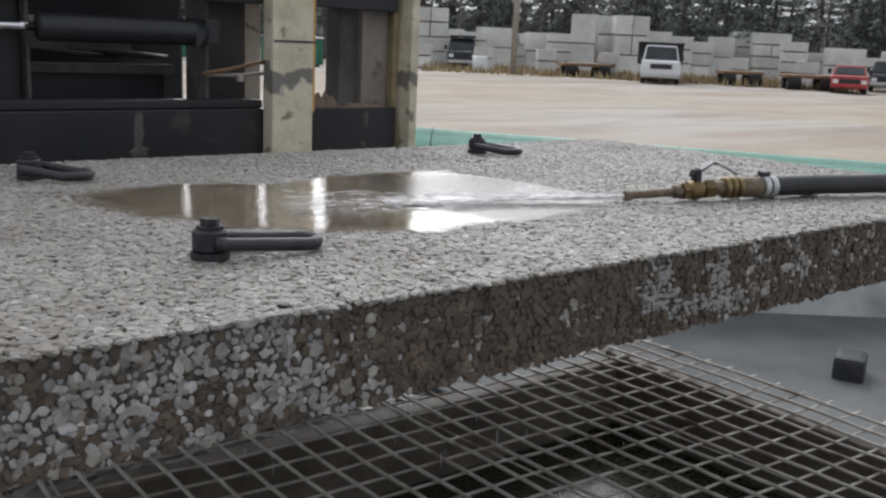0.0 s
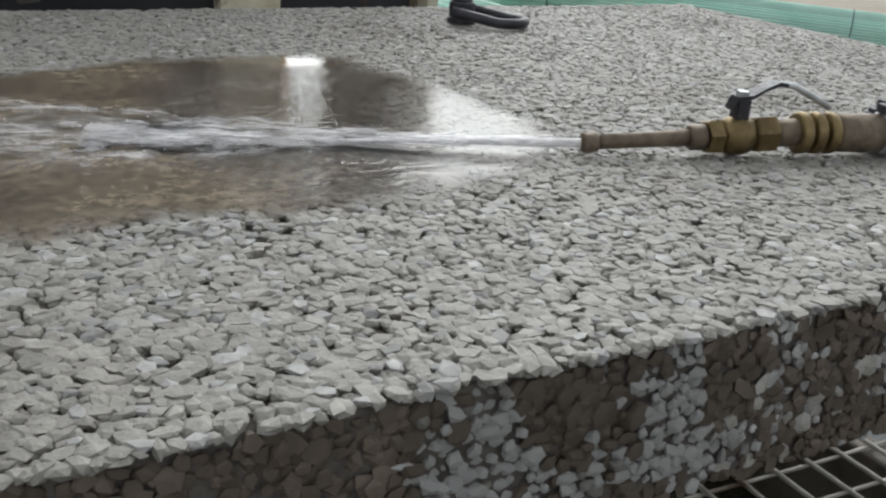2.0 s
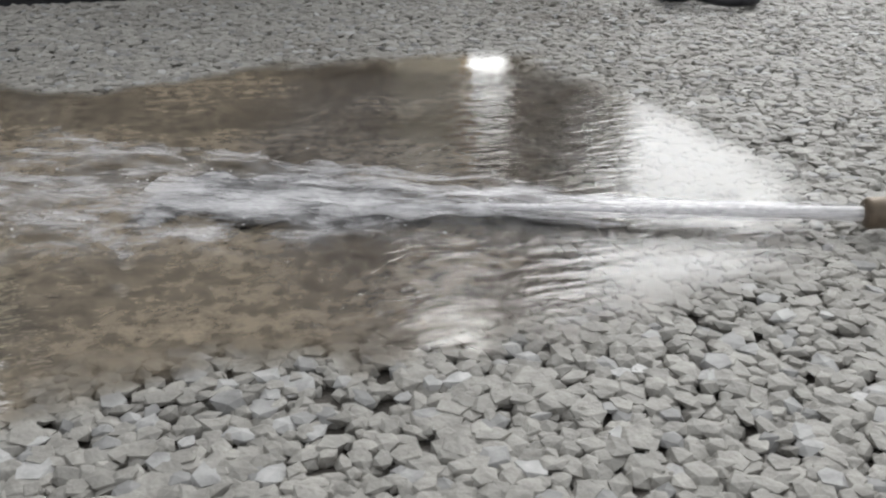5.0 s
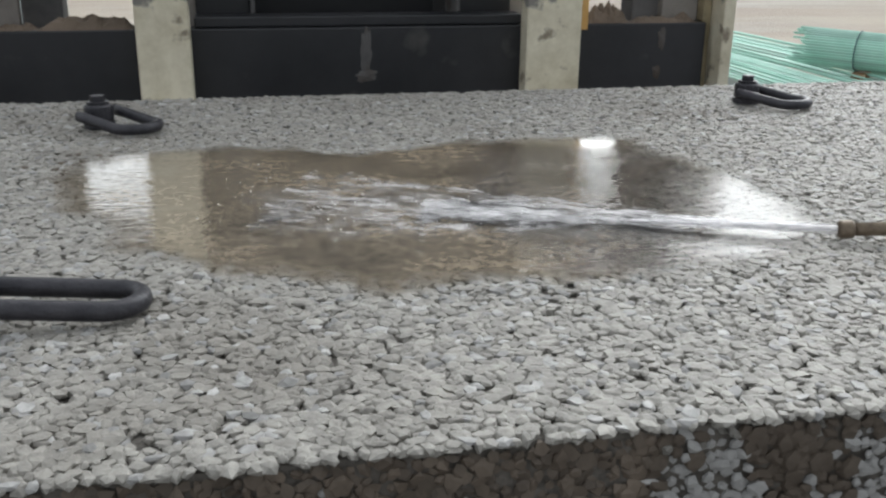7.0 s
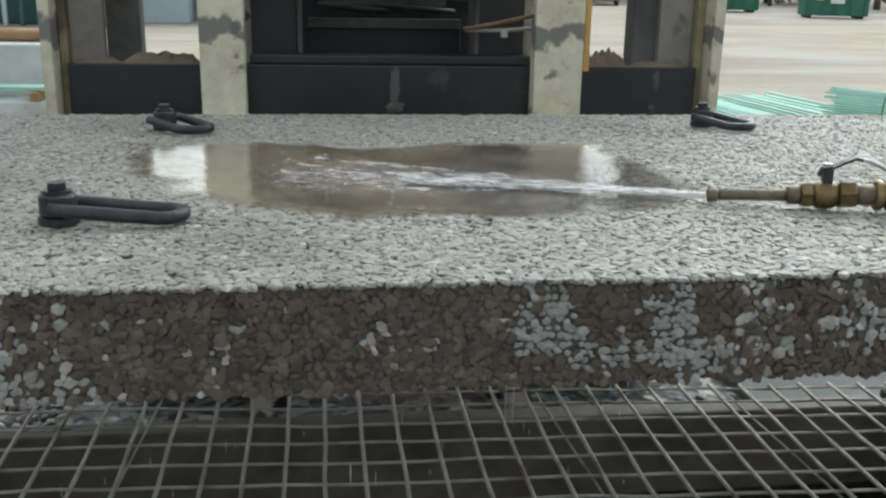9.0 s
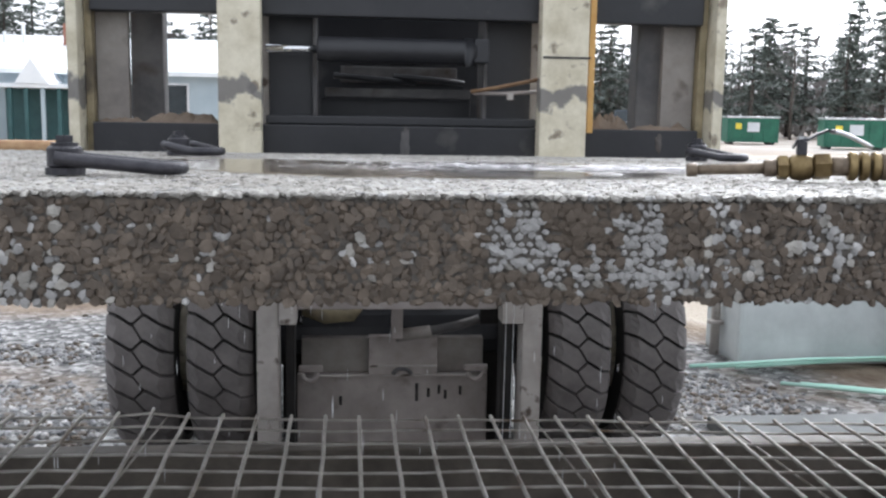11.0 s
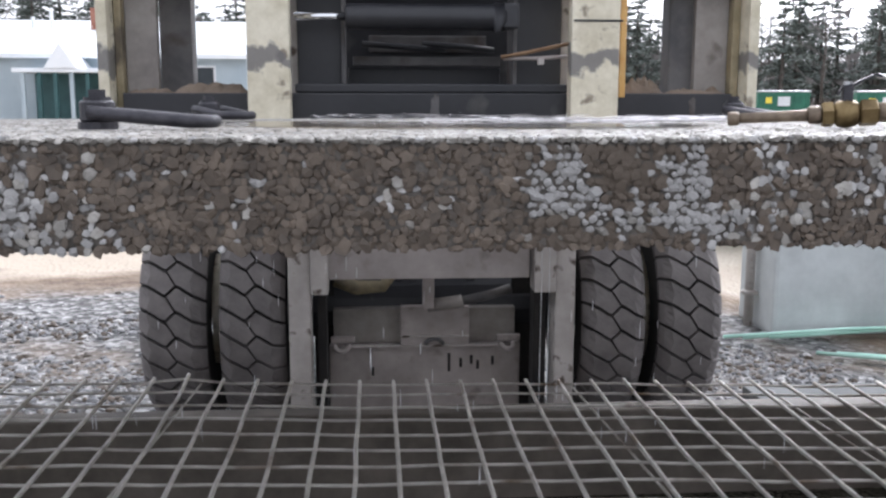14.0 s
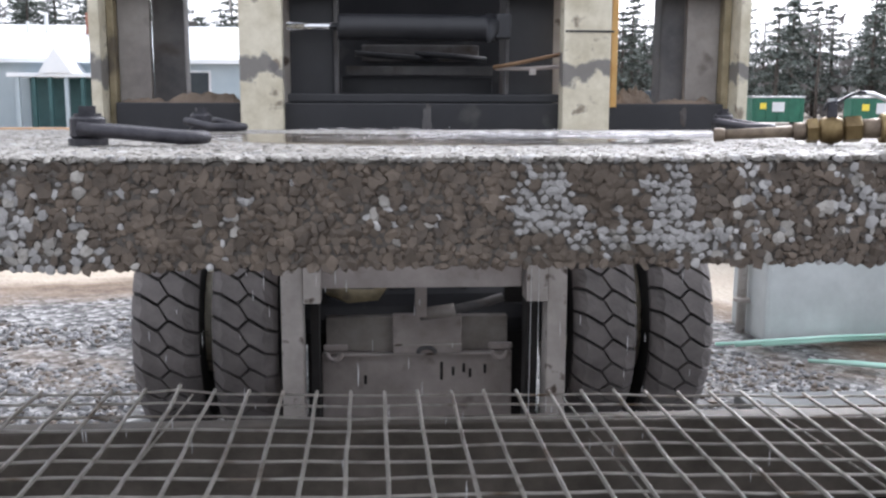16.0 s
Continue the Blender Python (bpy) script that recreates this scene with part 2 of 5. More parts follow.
def ground_material():
    m = bpy.data.materials.new("yard_ground")
    m.use_nodes = True
    n, l = m.node_tree.nodes, m.node_tree.links
    p = n["Principled BSDF"]
    tc = n.new("ShaderNodeTexCoord")

    def noise_at(scale, detail=8, rough=0.6, squash=None):
        t = n.new("ShaderNodeTexNoise")
        t.inputs["Scale"].default_value, t.inputs["Detail"].default_value, t.inputs["Roughness"].default_value = scale, detail, rough
        if squash:
            mp = n.new("ShaderNodeMapping")
            mp.inputs["Scale"].default_value = squash
            mp.inputs["Rotation"].default_value = (0, 0, radians(-8))
            l.new(tc.outputs["Object"], mp.inputs["Vector"])
            l.new(mp.outputs[0], t.inputs["Vector"])
        else:
            l.new(tc.outputs["Object"], t.inputs["Vector"])
        return t.outputs["Fac"]

    def ramp(fac, *stops):
        r = n.new("ShaderNodeValToRGB")
        while len(r.color_ramp.elements) < len(stops):
            r.color_ramp.elements.new(0.5)
        for e, (pos, c) in zip(r.color_ramp.elements, stops):
            e.position, e.color = pos, (*c, 1)
        l.new(fac, r.inputs["Fac"])
        return r.outputs["Color"]

    def mix(f, a, b):
        x = n.new("ShaderNodeMix")
        x.data_type = 'RGBA'
        l.new(f, x.inputs["Factor"])
        l.new(a, x.inputs["A"])
        l.new(b, x.inputs["B"])
        return x.outputs["Result"]

    def span(v, lo, hi):
        r = n.new("ShaderNodeMapRange")
        r.inputs["From Min"].default_value, r.inputs["From Max"].default_value = lo, hi
        l.new(v, r.inputs["Value"])
        return r.outputs[0]

    sand = ramp(noise_at(0.35), (0.3, (0.35, 0.295, 0.235)), (0.7, (0.47, 0.41, 0.335)))
    road = ramp(noise_at(0.16, squash=(0.5, 2.2, 1)), (0.42, (0.33, 0.28, 0.24)), (0.56, (0.45, 0.42, 0.385)))
    far = mix(span(noise_at(0.05), 0.42, 0.56), sand, road)
    damp = ramp(noise_at(2.2, squash=(0.12, 1.6, 1)), (0.36, (0.17, 0.155, 0.14)), (0.55, (0.33, 0.285, 0.24)))
    far = mix(span(noise_at(0.3, squash=(0.35, 1.2, 1)), 0.62, 0.72), far, damp)
    vor = n.new("ShaderNodeTexVoronoi")
    vor.inputs["Scale"].default_value = 22
    l.new(tc.outputs["Object"], vor.inputs["Vector"])
    sep = n.new("ShaderNodeSeparateColor")
    l.new(vor.outputs["Color"], sep.inputs[0])
    gravel = ramp(sep.outputs[0], (0.0, (0.05, 0.05, 0.052)), (0.6, (0.17, 0.168, 0.165)), (1.0, (0.40, 0.395, 0.39)))
    mud = ramp(noise_at(3), (0.35, (0.13, 0.095, 0.07)), (0.65, (0.27, 0.215, 0.165)))
    near = mix(span(noise_at(0.55), 0.53, 0.68), gravel, mud)
    sx = n.new("ShaderNodeSeparateXYZ")
    l.new(tc.outputs["Object"], sx.inputs[0])
    wob = n.new("ShaderNodeMath")
    wob.operation = 'MULTIPLY_ADD'
    wob.inputs[1].default_value = 3.0
    l.new(noise_at(0.5), wob.inputs[0])
    l.new(sx.outputs["Y"], wob.inputs[2])
    side = n.new("ShaderNodeMapRange")
    side.inputs["From Min"].default_value, side.inputs["From Max"].default_value = 2.0, 3.2
    side.inputs["To Max"].default_value = 2.3
    l.new(sx.outputs["X"], side.inputs["Value"])
    edge = n.new("ShaderNodeMath")
    l.new(wob.outputs[0], edge.inputs[0])
    l.new(side.outputs[0], edge.inputs[1])
    near = mix(span(edge.outputs[0], 7.7, 8.4), near, mud)
    col = mix(span(edge.outputs[0], 8.7, 9.2), near, far)
    l.new(col, p.inputs["Base Color"])
    p.inputs["Roughness"].default_value = 0.92
    p.inputs["Specular IOR Level"].default_value = 0.2
    bp = n.new("ShaderNodeBump")
    bp.inputs["Strength"].default_value, bp.inputs["Distance"].default_value = 0.7, 0.02
    l.new(vor.outputs["Distance"], bp.inputs["Height"])
    b2 = n.new("ShaderNodeBump")
    b2.inputs["Strength"].default_value, b2.inputs["Distance"].default_value = 0.6, 0.06
    l.new(noise_at(2.5), b2.inputs["Height"])
    l.new(bp.outputs[0], b2.inputs["Normal"])
    l.new(b2.outputs[0], p.inputs["Normal"])
    return m


def film_material(name, body, rough, clear, ripple, rscale, edge=0.12, tint=(1, 1, 1)):
    """Shallow muddy water: a glossy surface over a thin brown body; clear is how much of the bed shows."""
    m = bpy.data.materials.new(name)
    m.use_nodes = True
    n, l = m.node_tree.nodes, m.node_tree.links
    p = n["Principled BSDF"]
    p.inputs["Roughness"].default_value = rough
    p.inputs["IOR"].default_value = 1.33
    p.inputs["Specular IOR Level"].default_value = 0.5
    tc = n.new("ShaderNodeTexCoord")
    silt = n.new("ShaderNodeTexNoise")
    silt.inputs["Scale"].default_value, silt.inputs["Detail"].default_value, silt.inputs["Roughness"].default_value = 55, 4, 0.7
    l.new(tc.outputs["Object"], silt.inputs["Vector"])
    tone = n.new("ShaderNodeValToRGB")
    tone.color_ramp.elements[0].position, tone.color_ramp.elements[1].position = 0.36, 0.6
    tone.color_ramp.elements[0].color = (*[0.45 * c for c in body], 1)
    tone.color_ramp.elements[1].color = (*[1.1 * c for c in body], 1)
    l.new(silt.outputs["Fac"], tone.inputs["Fac"])
    l.new(tone.outputs["Color"], p.inputs["Base Color"])
    mp = n.new("ShaderNodeMapping")
    mp.inputs["Scale"].default_value = (0.6, 1.6, 1)
    l.new(tc.outputs["Object"], mp.inputs["Vector"])
    nz = n.new("ShaderNodeTexNoise")
    nz.inputs["Scale"].default_value, nz.inputs["Detail"].default_value = rscale, 4
    l.new(mp.outputs[0], nz.inputs["Vector"])
    bp = n.new("ShaderNodeBump")
    bp.inputs["Strength"].default_value, bp.inputs["Distance"].default_value = ripple, 0.002
    l.new(nz.outputs["Fac"], bp.inputs["Height"])
    l.new(bp.outputs[0], p.inputs["Normal"])
    tr = n.new("ShaderNodeBsdfTransparent")
    tr.inputs["Color"].default_value = (*tint, 1)
    gl = n.new("ShaderNodeBsdfGlossy")
    gl.inputs["Roughness"].default_value = rough
    l.new(bp.outputs[0], gl.inputs["Normal"])
    fr = n.new("ShaderNodeFresnel")
    fr.inputs["IOR"].default_value = 1.45
    l.new(bp.outputs[0], fr.inputs["Normal"])
    sheen = n.new("ShaderNodeMixShader")
    l.new(fr.outputs[0], sheen.inputs[0])
    l.new(tr.outputs[0], sheen.inputs[1])
    l.new(gl.outputs[0], sheen.inputs[2])
    n2 = n.new("ShaderNodeTexNoise")
    n2.inputs["Scale"].default_value, n2.inputs["Detail"].default_value = 5, 6
    l.new(tc.outputs["Object"], n2.inputs["Vector"])
    mr = n.new("ShaderNodeMapRange")
    mr.inputs["From Min"].default_value, mr.inputs["From Max"].default_value = 0.35, 0.65
    mr.inputs["To Min"].default_value, mr.inputs["To Max"].default_value = max(0, clear - edge), min(1, clear + edge)
    l.new(n2.outputs["Fac"], mr.inputs["Value"])
    ms = n.new("ShaderNodeMixShader")
    l.new(mr.outputs[0], ms.inputs[0])
    l.new(p.outputs[0], ms.inputs[1])
    l.new(sheen.outputs[0], ms.inputs[2])
    l.new(ms.outputs[0], n["Material Output"].inputs["Surface"])
    return m


def foam_material(name, density, scale, stretch):
    m = bpy.data.materials.new(name)
    m.use_nodes = True
    n, l = m.node_tree.nodes, m.node_tree.links
    p = n["Principled BSDF"]
    p.inputs["Base Color"].default_value = (0.86, 0.84, 0.85, 1)
    p.inputs["Roughness"].default_value = 0.35
    p.inputs["Subsurface Weight"].default_value = 0.0
    tc = n.new("ShaderNodeTexCoord")
    mp = n.new("ShaderNodeMapping")
    mp.inputs["Scale"].default_value = stretch
    l.new(tc.outputs["Object"], mp.inputs["Vector"])
    nz = n.new("ShaderNodeTexNoise")
    nz.inputs["Scale"].default_value, nz.inputs["Detail"].default_value, nz.inputs["Roughness"].default_value = scale, 7, 0.7
    l.new(mp.outputs[0], nz.inputs["Vector"])
    mr = n.new("ShaderNodeMapRange")
    mr.inputs["From Min"].default_value, mr.inputs["From Max"].default_value = 0.56 - density * 0.3, 0.86 - density * 0.3
    l.new(nz.outputs["Fac"], mr.inputs["Value"])
    tr = n.new("ShaderNodeBsdfTransparent")
    ms = n.new("ShaderNodeMixShader")
    l.new(mr.outputs[0], ms.inputs[0])
    l.new(tr.outputs[0], ms.inputs[1])
    l.new(p.outputs[0], ms.inputs[2])
    l.new(ms.outputs[0], n["Material Output"].inputs["Surface"])
    return m


M_GROUND = ground_material()
M_PUDDLE = film_material("muddy_shallow_water", (0.42, 0.345, 0.255), 0.05, 0.5, 0.5, 46, 0.2, (0.90, 0.81, 0.68))
M_DARKWATER = film_material("dark_trough_water", (0.055, 0.052, 0.038), 0.15, 0.0, 0.5, 22, 0.0)
M_FOAM = foam_material("white_water_foam", 0.31, 26, (0.8, 1.4, 1))
M_FILM = film_material("clear_water_film", (0.60, 0.57, 0.55), 0.08, 0.86, 0.9, 50, 0.1, (0.93, 0.90, 0.86))
M_JET = foam_material("white_water_jet", 1.0, 40, (0.25, 2.0, 2.0))
M_SPRAY = foam_material("white_water_spray", 0.46, 34, (0.35, 1.6, 1.6))
M_MIST = foam_material("thin_water_mist", 0.20, 26, (0.35, 1.4, 1.4))
M_DROP = mat("white_water_drops", (0.72, 0.73, 0.74), (0.85, 0.85, 0.86), 5, 0.2, bump=0)


# ---- building helpers ----
SLAB = Matrix.Translation((0, 0, 1.35)) @ Matrix.Rotation(radians(-0.86), 4, 'X')
LIFT = Matrix.Translation((0.005, 0.03, 1.217)) @ Matrix.Diagonal((1.03, 1, 1, 1))


def thing(name, label, category, at=None, kind="", group=""):
    ob = new(name)
    ob.empty_display_size = 0.1
    if at is not None:
        ob.matrix_world = at
    return tagged(ob, label, category, group, kind)


def part(name, bm, material, parent=None, label="", smooth=False):
    me = bpy.data.meshes.new(name)
    if smooth:
        for f in bm.faces:
            f.smooth = True
    bm.to_mesh(me)
    bm.free()
    for m in material if isinstance(material, (list, tuple)) else (material,):
        me.materials.append(m)
    ob = new(name, me)
    if parent:
        ob.parent = parent
    if label:
        ob["label"] = label
    return ob


def box(x0, x1, y0, y1, z0, z1, bevel=0.004, bm=None, m=None):
    own = bmesh.new()
    bmesh.ops.create_cube(own, size=1)
    bmesh.ops.scale(own, vec=(abs(x1 - x0), abs(y1 - y0), abs(z1 - z0)), verts=own.verts)
    bmesh.ops.translate(own, vec=((x0 + x1) / 2, (y0 + y1) / 2, (z0 + z1) / 2), verts=own.verts)
    if bevel:
        bmesh.ops.bevel(own, geom=own.edges[:], offset=bevel, segments=2, affect='EDGES', profile=0.6)
    if m is not None:
        bmesh.ops.transform(own, matrix=m, verts=own.verts)
    if bm is None:
        return own
    tmp = bpy.data.meshes.new("tmp")
    own.to_mesh(tmp)
    own.free()
    bm.from_mesh(tmp)
    bpy.data.meshes.remove(tmp)
    return bm


def tube(points, radii, sides=10, bm=None, caps=True):
    """A tube along points; radii is one number or one per point."""
    bm = bm or bmesh.new()
    pts = [Vector(p) for p in points]
    if not isinstance(radii, (list, tuple)):
        radii = [radii] * len(pts)
    rings = []
    side = None
    for i, p in enumerate(pts):
        d = (pts[min(i + 1, len(pts) - 1)] - pts[max(i - 1, 0)]).normalized()
        if side is None:
            side = d.orthogonal().normalized()
        side = (side - d * side.dot(d)).normalized()
        up = d.cross(side)
        rings.append([bm.verts.new(p + (side * math.cos(a) + up * math.sin(a)) * radii[i]) for a in [2 * math.pi * k / sides for k in range(sides)]])
    for a, b in zip(rings, rings[1:]):
        for k in range(sides):
            bm.faces.new((a[k], a[(k + 1) % sides], b[(k + 1) % sides], b[k]))
    if caps:
        bm.faces.new(rings[0][::-1])
        bm.faces.new(rings[-1])
    return bm


def water_sheet(name, outline, z, material, parent, label="", inner=0.72):
    """A thin water sheet whose depth runs out towards its rim; the depth is kept as the attribute cover."""
    n = len(outline)
    cx, cy = sum(p[0] for p in outline) / n, sum(p[1] for p in outline) / n
    rings = [(1.0, 0.0), (1 - (1 - inner) * 0.5, 0.55), (inner, 1.0), (inner * 0.5, 1.0)]
    verts, cover, faces = [], [], []
    for k, c in rings:
        for x, y in outline:
            verts.append((cx + (x - cx) * k, cy + (y - cy) * k, z))
            cover.append(c)
    verts.append((cx, cy, z))
    cover.append(1.0)
    for r in range(len(rings) - 1):
        for i in range(n):
            a, b = r * n + i, r * n + (i + 1) % n
            faces.append((a, b, b + n, a + n))
    last = (len(rings) - 1) * n
    for i in range(n):
        faces.append((last + i, last + (i + 1) % n, len(verts) - 1))
    me = bpy.data.meshes.new(name)
    me.from_pydata(verts, [], faces)
    me.attributes.new("cover", 'FLOAT', 'POINT').data.foreach_set("value", cover)
    me.materials.append(material)
    me.update()
    ob = new(name, me)
    ob.parent = parent
    if label:
        ob["label"] = label
    return ob


def thin_out(m, grain, lo, hi):
    """Lets a water material run out where its sheet is thin, in a grainy edge."""
    n, l = m.node_tree.nodes, m.node_tree.links
    out = n["Material Output"]
    old = out.inputs["Surface"].links[0].from_socket
    at = n.new("ShaderNodeAttribute")
    at.attribute_name = "cover"
    tc = n.new("ShaderNodeTexCoord")
    nz = n.new("ShaderNodeTexNoise")
    nz.inputs["Scale"].default_value, nz.inputs["Detail"].default_value = grain, 6
    l.new(tc.outputs["Object"], nz.inputs["Vector"])
    ad = n.new("ShaderNodeMath")
    l.new(at.outputs["Fac"], ad.inputs[0])
    l.new(nz.outputs["Fac"], ad.inputs[1])
    mr = n.new("ShaderNodeMapRange")
    mr.inputs["From Min"].default_value, mr.inputs["From Max"].default_value = lo, hi
    l.new(ad.outputs[0], mr.inputs["Value"])
    tr = n.new("ShaderNodeBsdfTransparent")
    ms = n.new("ShaderNodeMixShader")
    l.new(mr.outputs[0], ms.inputs[0])
    l.new(tr.outputs[0], ms.inputs[1])
    l.new(old, ms.inputs[2])
    l.new(ms.outputs[0], out.inputs["Surface"])


thin_out(M_PUDDLE, 22, 0.55, 1.3)
thin_out(M_FILM, 22, 0.6, 1.3)
thin_out(M_FOAM, 16, 0.7, 1.7)


def sheet(outline, z, bm=None):
    bm = bm or bmesh.new()
    vs = [bm.verts.new((x, y, z)) for x, y in outline]
    bm.faces.new(vs)
    return bm


# ---- ground ----
def ground():
    bm = bmesh.new()
    xs = [-2500, -600, -200, -80, -40] + [-20 + i for i in range(41)] + [40, 80, 200, 600, 2500]
    ys = [-2500, -600, -100, -30] + [-10 + i for i in range(41)] + [45, 80, 200, 600, 2500]
    grid = []
    for y in ys:
        row = []
        for x in xs:
            h = 0.0
            if abs(x) <= 20 and -10 <= y <= 30:
                h = 0.05 * noise.noise((x * 0.35, y * 0.35, 3))
                if 1.0 < abs(x + 0.07) < 2.2 and y > 3:
                    h *= 0.2
            row.append(bm.verts.new((x, y, GROUND + h - 0.015)))
        grid.append(row)
    for a, b in zip(grid, grid[1:]):
        for i in range(len(xs) - 1):
            bm.faces.new((a[i], a[i + 1], b[i + 1], b[i]))
    return tagged(part("ground", bm, M_GROUND, smooth=True), "damp gravel and sandy dirt yard ground", "ground", kind="structure")


ground()


# ---- slab of pervious concrete ----
X0, X1, DEPTH, THICK = -1.75, 1.85, 1.83, 0.166
slab = thing("concrete_slab", "thick pervious concrete slab of coarse stones resting on forklift forks", "concrete slab", SLAB)
# core seen between the stones; void shade comes from its dark colour
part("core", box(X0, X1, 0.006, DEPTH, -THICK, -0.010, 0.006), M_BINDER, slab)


def stone_base():
    bm = bmesh.new()
    bmesh.ops.create_icosphere(bm, subdivisions=1, radius=1)
    v = np.array([x.co[:] for x in bm.verts])
    f = np.array([[x.index for x in y.verts] for y in bm.faces])
    bm.free()
    return v, f


SV, SF = stone_base()
rng = np.random.default_rng(7)


def stones(name, centres, sizes, parent, slots, mats, flat, level=None, face=None):
    """Many uneven stones in one mesh. flat: squash along each axis."""
    k = len(centres)
    jit = 1 + rng.uniform(-0.28, 0.28, (k, len(SV), 1))
    ax = rng.normal(size=(k, 3))
    ax /= np.linalg.norm(ax, axis=1)[:, None]
    an = rng.uniform(0, 6.28, k)
    K = np.zeros((k, 3, 3))
    K[:, 0, 1], K[:, 0, 2], K[:, 1, 0], K[:, 1, 2], K[:, 2, 0], K[:, 2, 1] = -ax[:, 2], ax[:, 1], ax[:, 2], -ax[:, 0], -ax[:, 1], ax[:, 0]
    R = np.eye(3) + np.sin(an)[:, None, None] * K + (1 - np.cos(an))[:, None, None] * (K @ K)
    stretch = rng.uniform(0.62, 1.34, (k, 1, 3))
    v = (SV[None] * jit * stretch) @ R
    v = v * np.array(flat) * sizes[:, None, None] + centres[:, None, :]
    if level is not None:
        slope = rng.normal(0, 0.06, (k, 1, 2))
        top = level + rng.uniform(-0.0032, -0.0006, (k, 1)) + ((v[:, :, :2] - centres[:, None, :2]) * slope).sum(2)
        v[:, :, 2] = np.minimum(v[:, :, 2], top)
    if face is not None:
        slope = rng.normal(0, 0.16, (k, 1, 2))
        front = face + rng.uniform(-0.002, 0.004, (k, 1)) + ((v[:, :, ::2] - centres[:, None, ::2]) * slope).sum(2)
        v[:, :, 1] = np.maximum(v[:, :, 1], front)
    f = (SF[None] + (np.arange(k) * len(SV))[:, None, None]).reshape(-1, 3)
    me = bpy.data.meshes.new(name)
    me.from_pydata(v.reshape(-1, 3).tolist(), [], f.tolist())
    for m in mats:
        me.materials.append(m)
    me.polygons.foreach_set("material_index", np.repeat(slots, len(SF)).astype(np.int32))
    me.update()
    ob = new(name, me)
    ob.parent = parent
    return ob


def jittered(x0, x1, y0, y1, step):
    nx, ny = int((x1 - x0) / step), int((y1 - y0) / step)
    gx, gy = np.meshgrid(np.arange(nx), np.arange(ny))
    x = x0 + (gx + 0.5 * (gy % 2) + rng.uniform(-0.3, 0.3, gx.shape)) * step
    y = y0 + (gy + rng.uniform(-0.3, 0.3, gy.shape)) * step
    return x.ravel(), y.ravel()


def washed(x, z):
    """Where the front face has been washed clean: pale blotches between mud."""
    h = np.array([noise.noise((a * 14, b * 14, 1.7)) + 0.6 * noise.noise((a * 40, b * 40, 4.2)) for a, b in zip(x, z)])

    def blob(cx, cz, wx, wz):
        return np.exp(-((x - cx) / wx) ** 2 - ((z - cz) / wz) ** 2)
    pale = blob(0.07, -0.05, 0.05, 0.055) + 0.8 * blob(0.03, -0.085, 0.035, 0.03) + 0.7 * blob(0.10, -0.12, 0.05, 0.03)
    pale += blob(0.25, -0.05, 0.045, 0.07) + 0.9 * blob(0.24, -0.12, 0.05, 0.03) + 0.9 * blob(0.37, -0.06, 0.035, 0.06) + 0.8 * blob(0.32, -0.13, 0.05, 0.025)
    pale += 0.6 * blob(0.16, -0.03, 0.03, 0.015) + 0.8 * blob(0.52, -0.07, 0.05, 0.05) + 0.4 * blob(0.75, -0.08, 0.2, 0.1)
    pale += 0.75 * blob(-0.74, -0.1, 0.08, 0.06) + 0.6 * blob(-0.76, -0.03, 0.07, 0.03) + 0.45 * blob(-0.50, -0.05, 0.04, 0.03) + 0.6 * blob(-0.98, -0.08, 0.16, 0.09)
    pale += 0.62 * blob(-1.25, -0.08, 0.45, 0.12) + 0.35 * blob(-0.62, -0.09, 0.10, 0.08) + 0.12 * blob(0.2, -0.09, 0.35, 0.08)
    return pale + 0.6 * h + rng.normal(0, 0.27, len(x))


fx, fz = jittered(-1.6, 1.84, -THICK + 0.004, -0.004, 0.0118)
fs = rng.uniform(0.0058, 0.0112, len(fx))
fc = np.stack([fx, rng.uniform(0.000, 0.009, len(fx)), fz], 1)
pale = washed(fx, fz)
fs = np.where(pale > 0.70, fs * 0.86, fs)
fslot = np.where(pale > 0.70, 0, np.where(pale > 0.60, 2, 1))
FACE = [M_CLEAN, M_MUDDY, M_STONE]
near = np.where((np.abs(fx - 0.15) < 0.15) & (fz > -0.155))[0][:300]
rest = np.setdiff1d(np.arange(len(fx)), near)
tagged(stones("face_stones", fc[rest], fs[rest], slab, fslot[rest], FACE, (1, 0.75, 1), face=0.0), "mud-coated and washed pale stones", kind="stuff")

tx, ty = jittered(-1.7, 1.84, 0.004, DEPTH - 0.005, 0.0114)
pit = np.array([noise.noise((a * 70, b * 70, 3.3)) for a, b in zip(tx, ty)])
keep = (rng.random(len(tx)) > 0.10) & (pit < 0.5)
tx, ty = tx[keep], ty[keep]
ts = rng.uniform(0.0070, 0.0112, len(tx))
tc_ = np.stack([tx, ty, rng.uniform(-0.0075, -0.0035, len(tx))], 1)
mud = np.array([noise.noise((a * 2.2, b * 2.2, 9.1)) for a, b in zip(tx, ty)])
tslot = np.where(mud + rng.normal(0, 0.15, len(tx)) > 1.05, 1, np.where(rng.random(len(tx)) < 0.12, 2, 0))
tagged(stones("top_stones", tc_, ts, slab, tslot, [M_STONE, M_MUDDY, M_CLEAN], (1, 1, 0.7), level=0.0), "pale grey stones with dark voids between", kind="stuff")


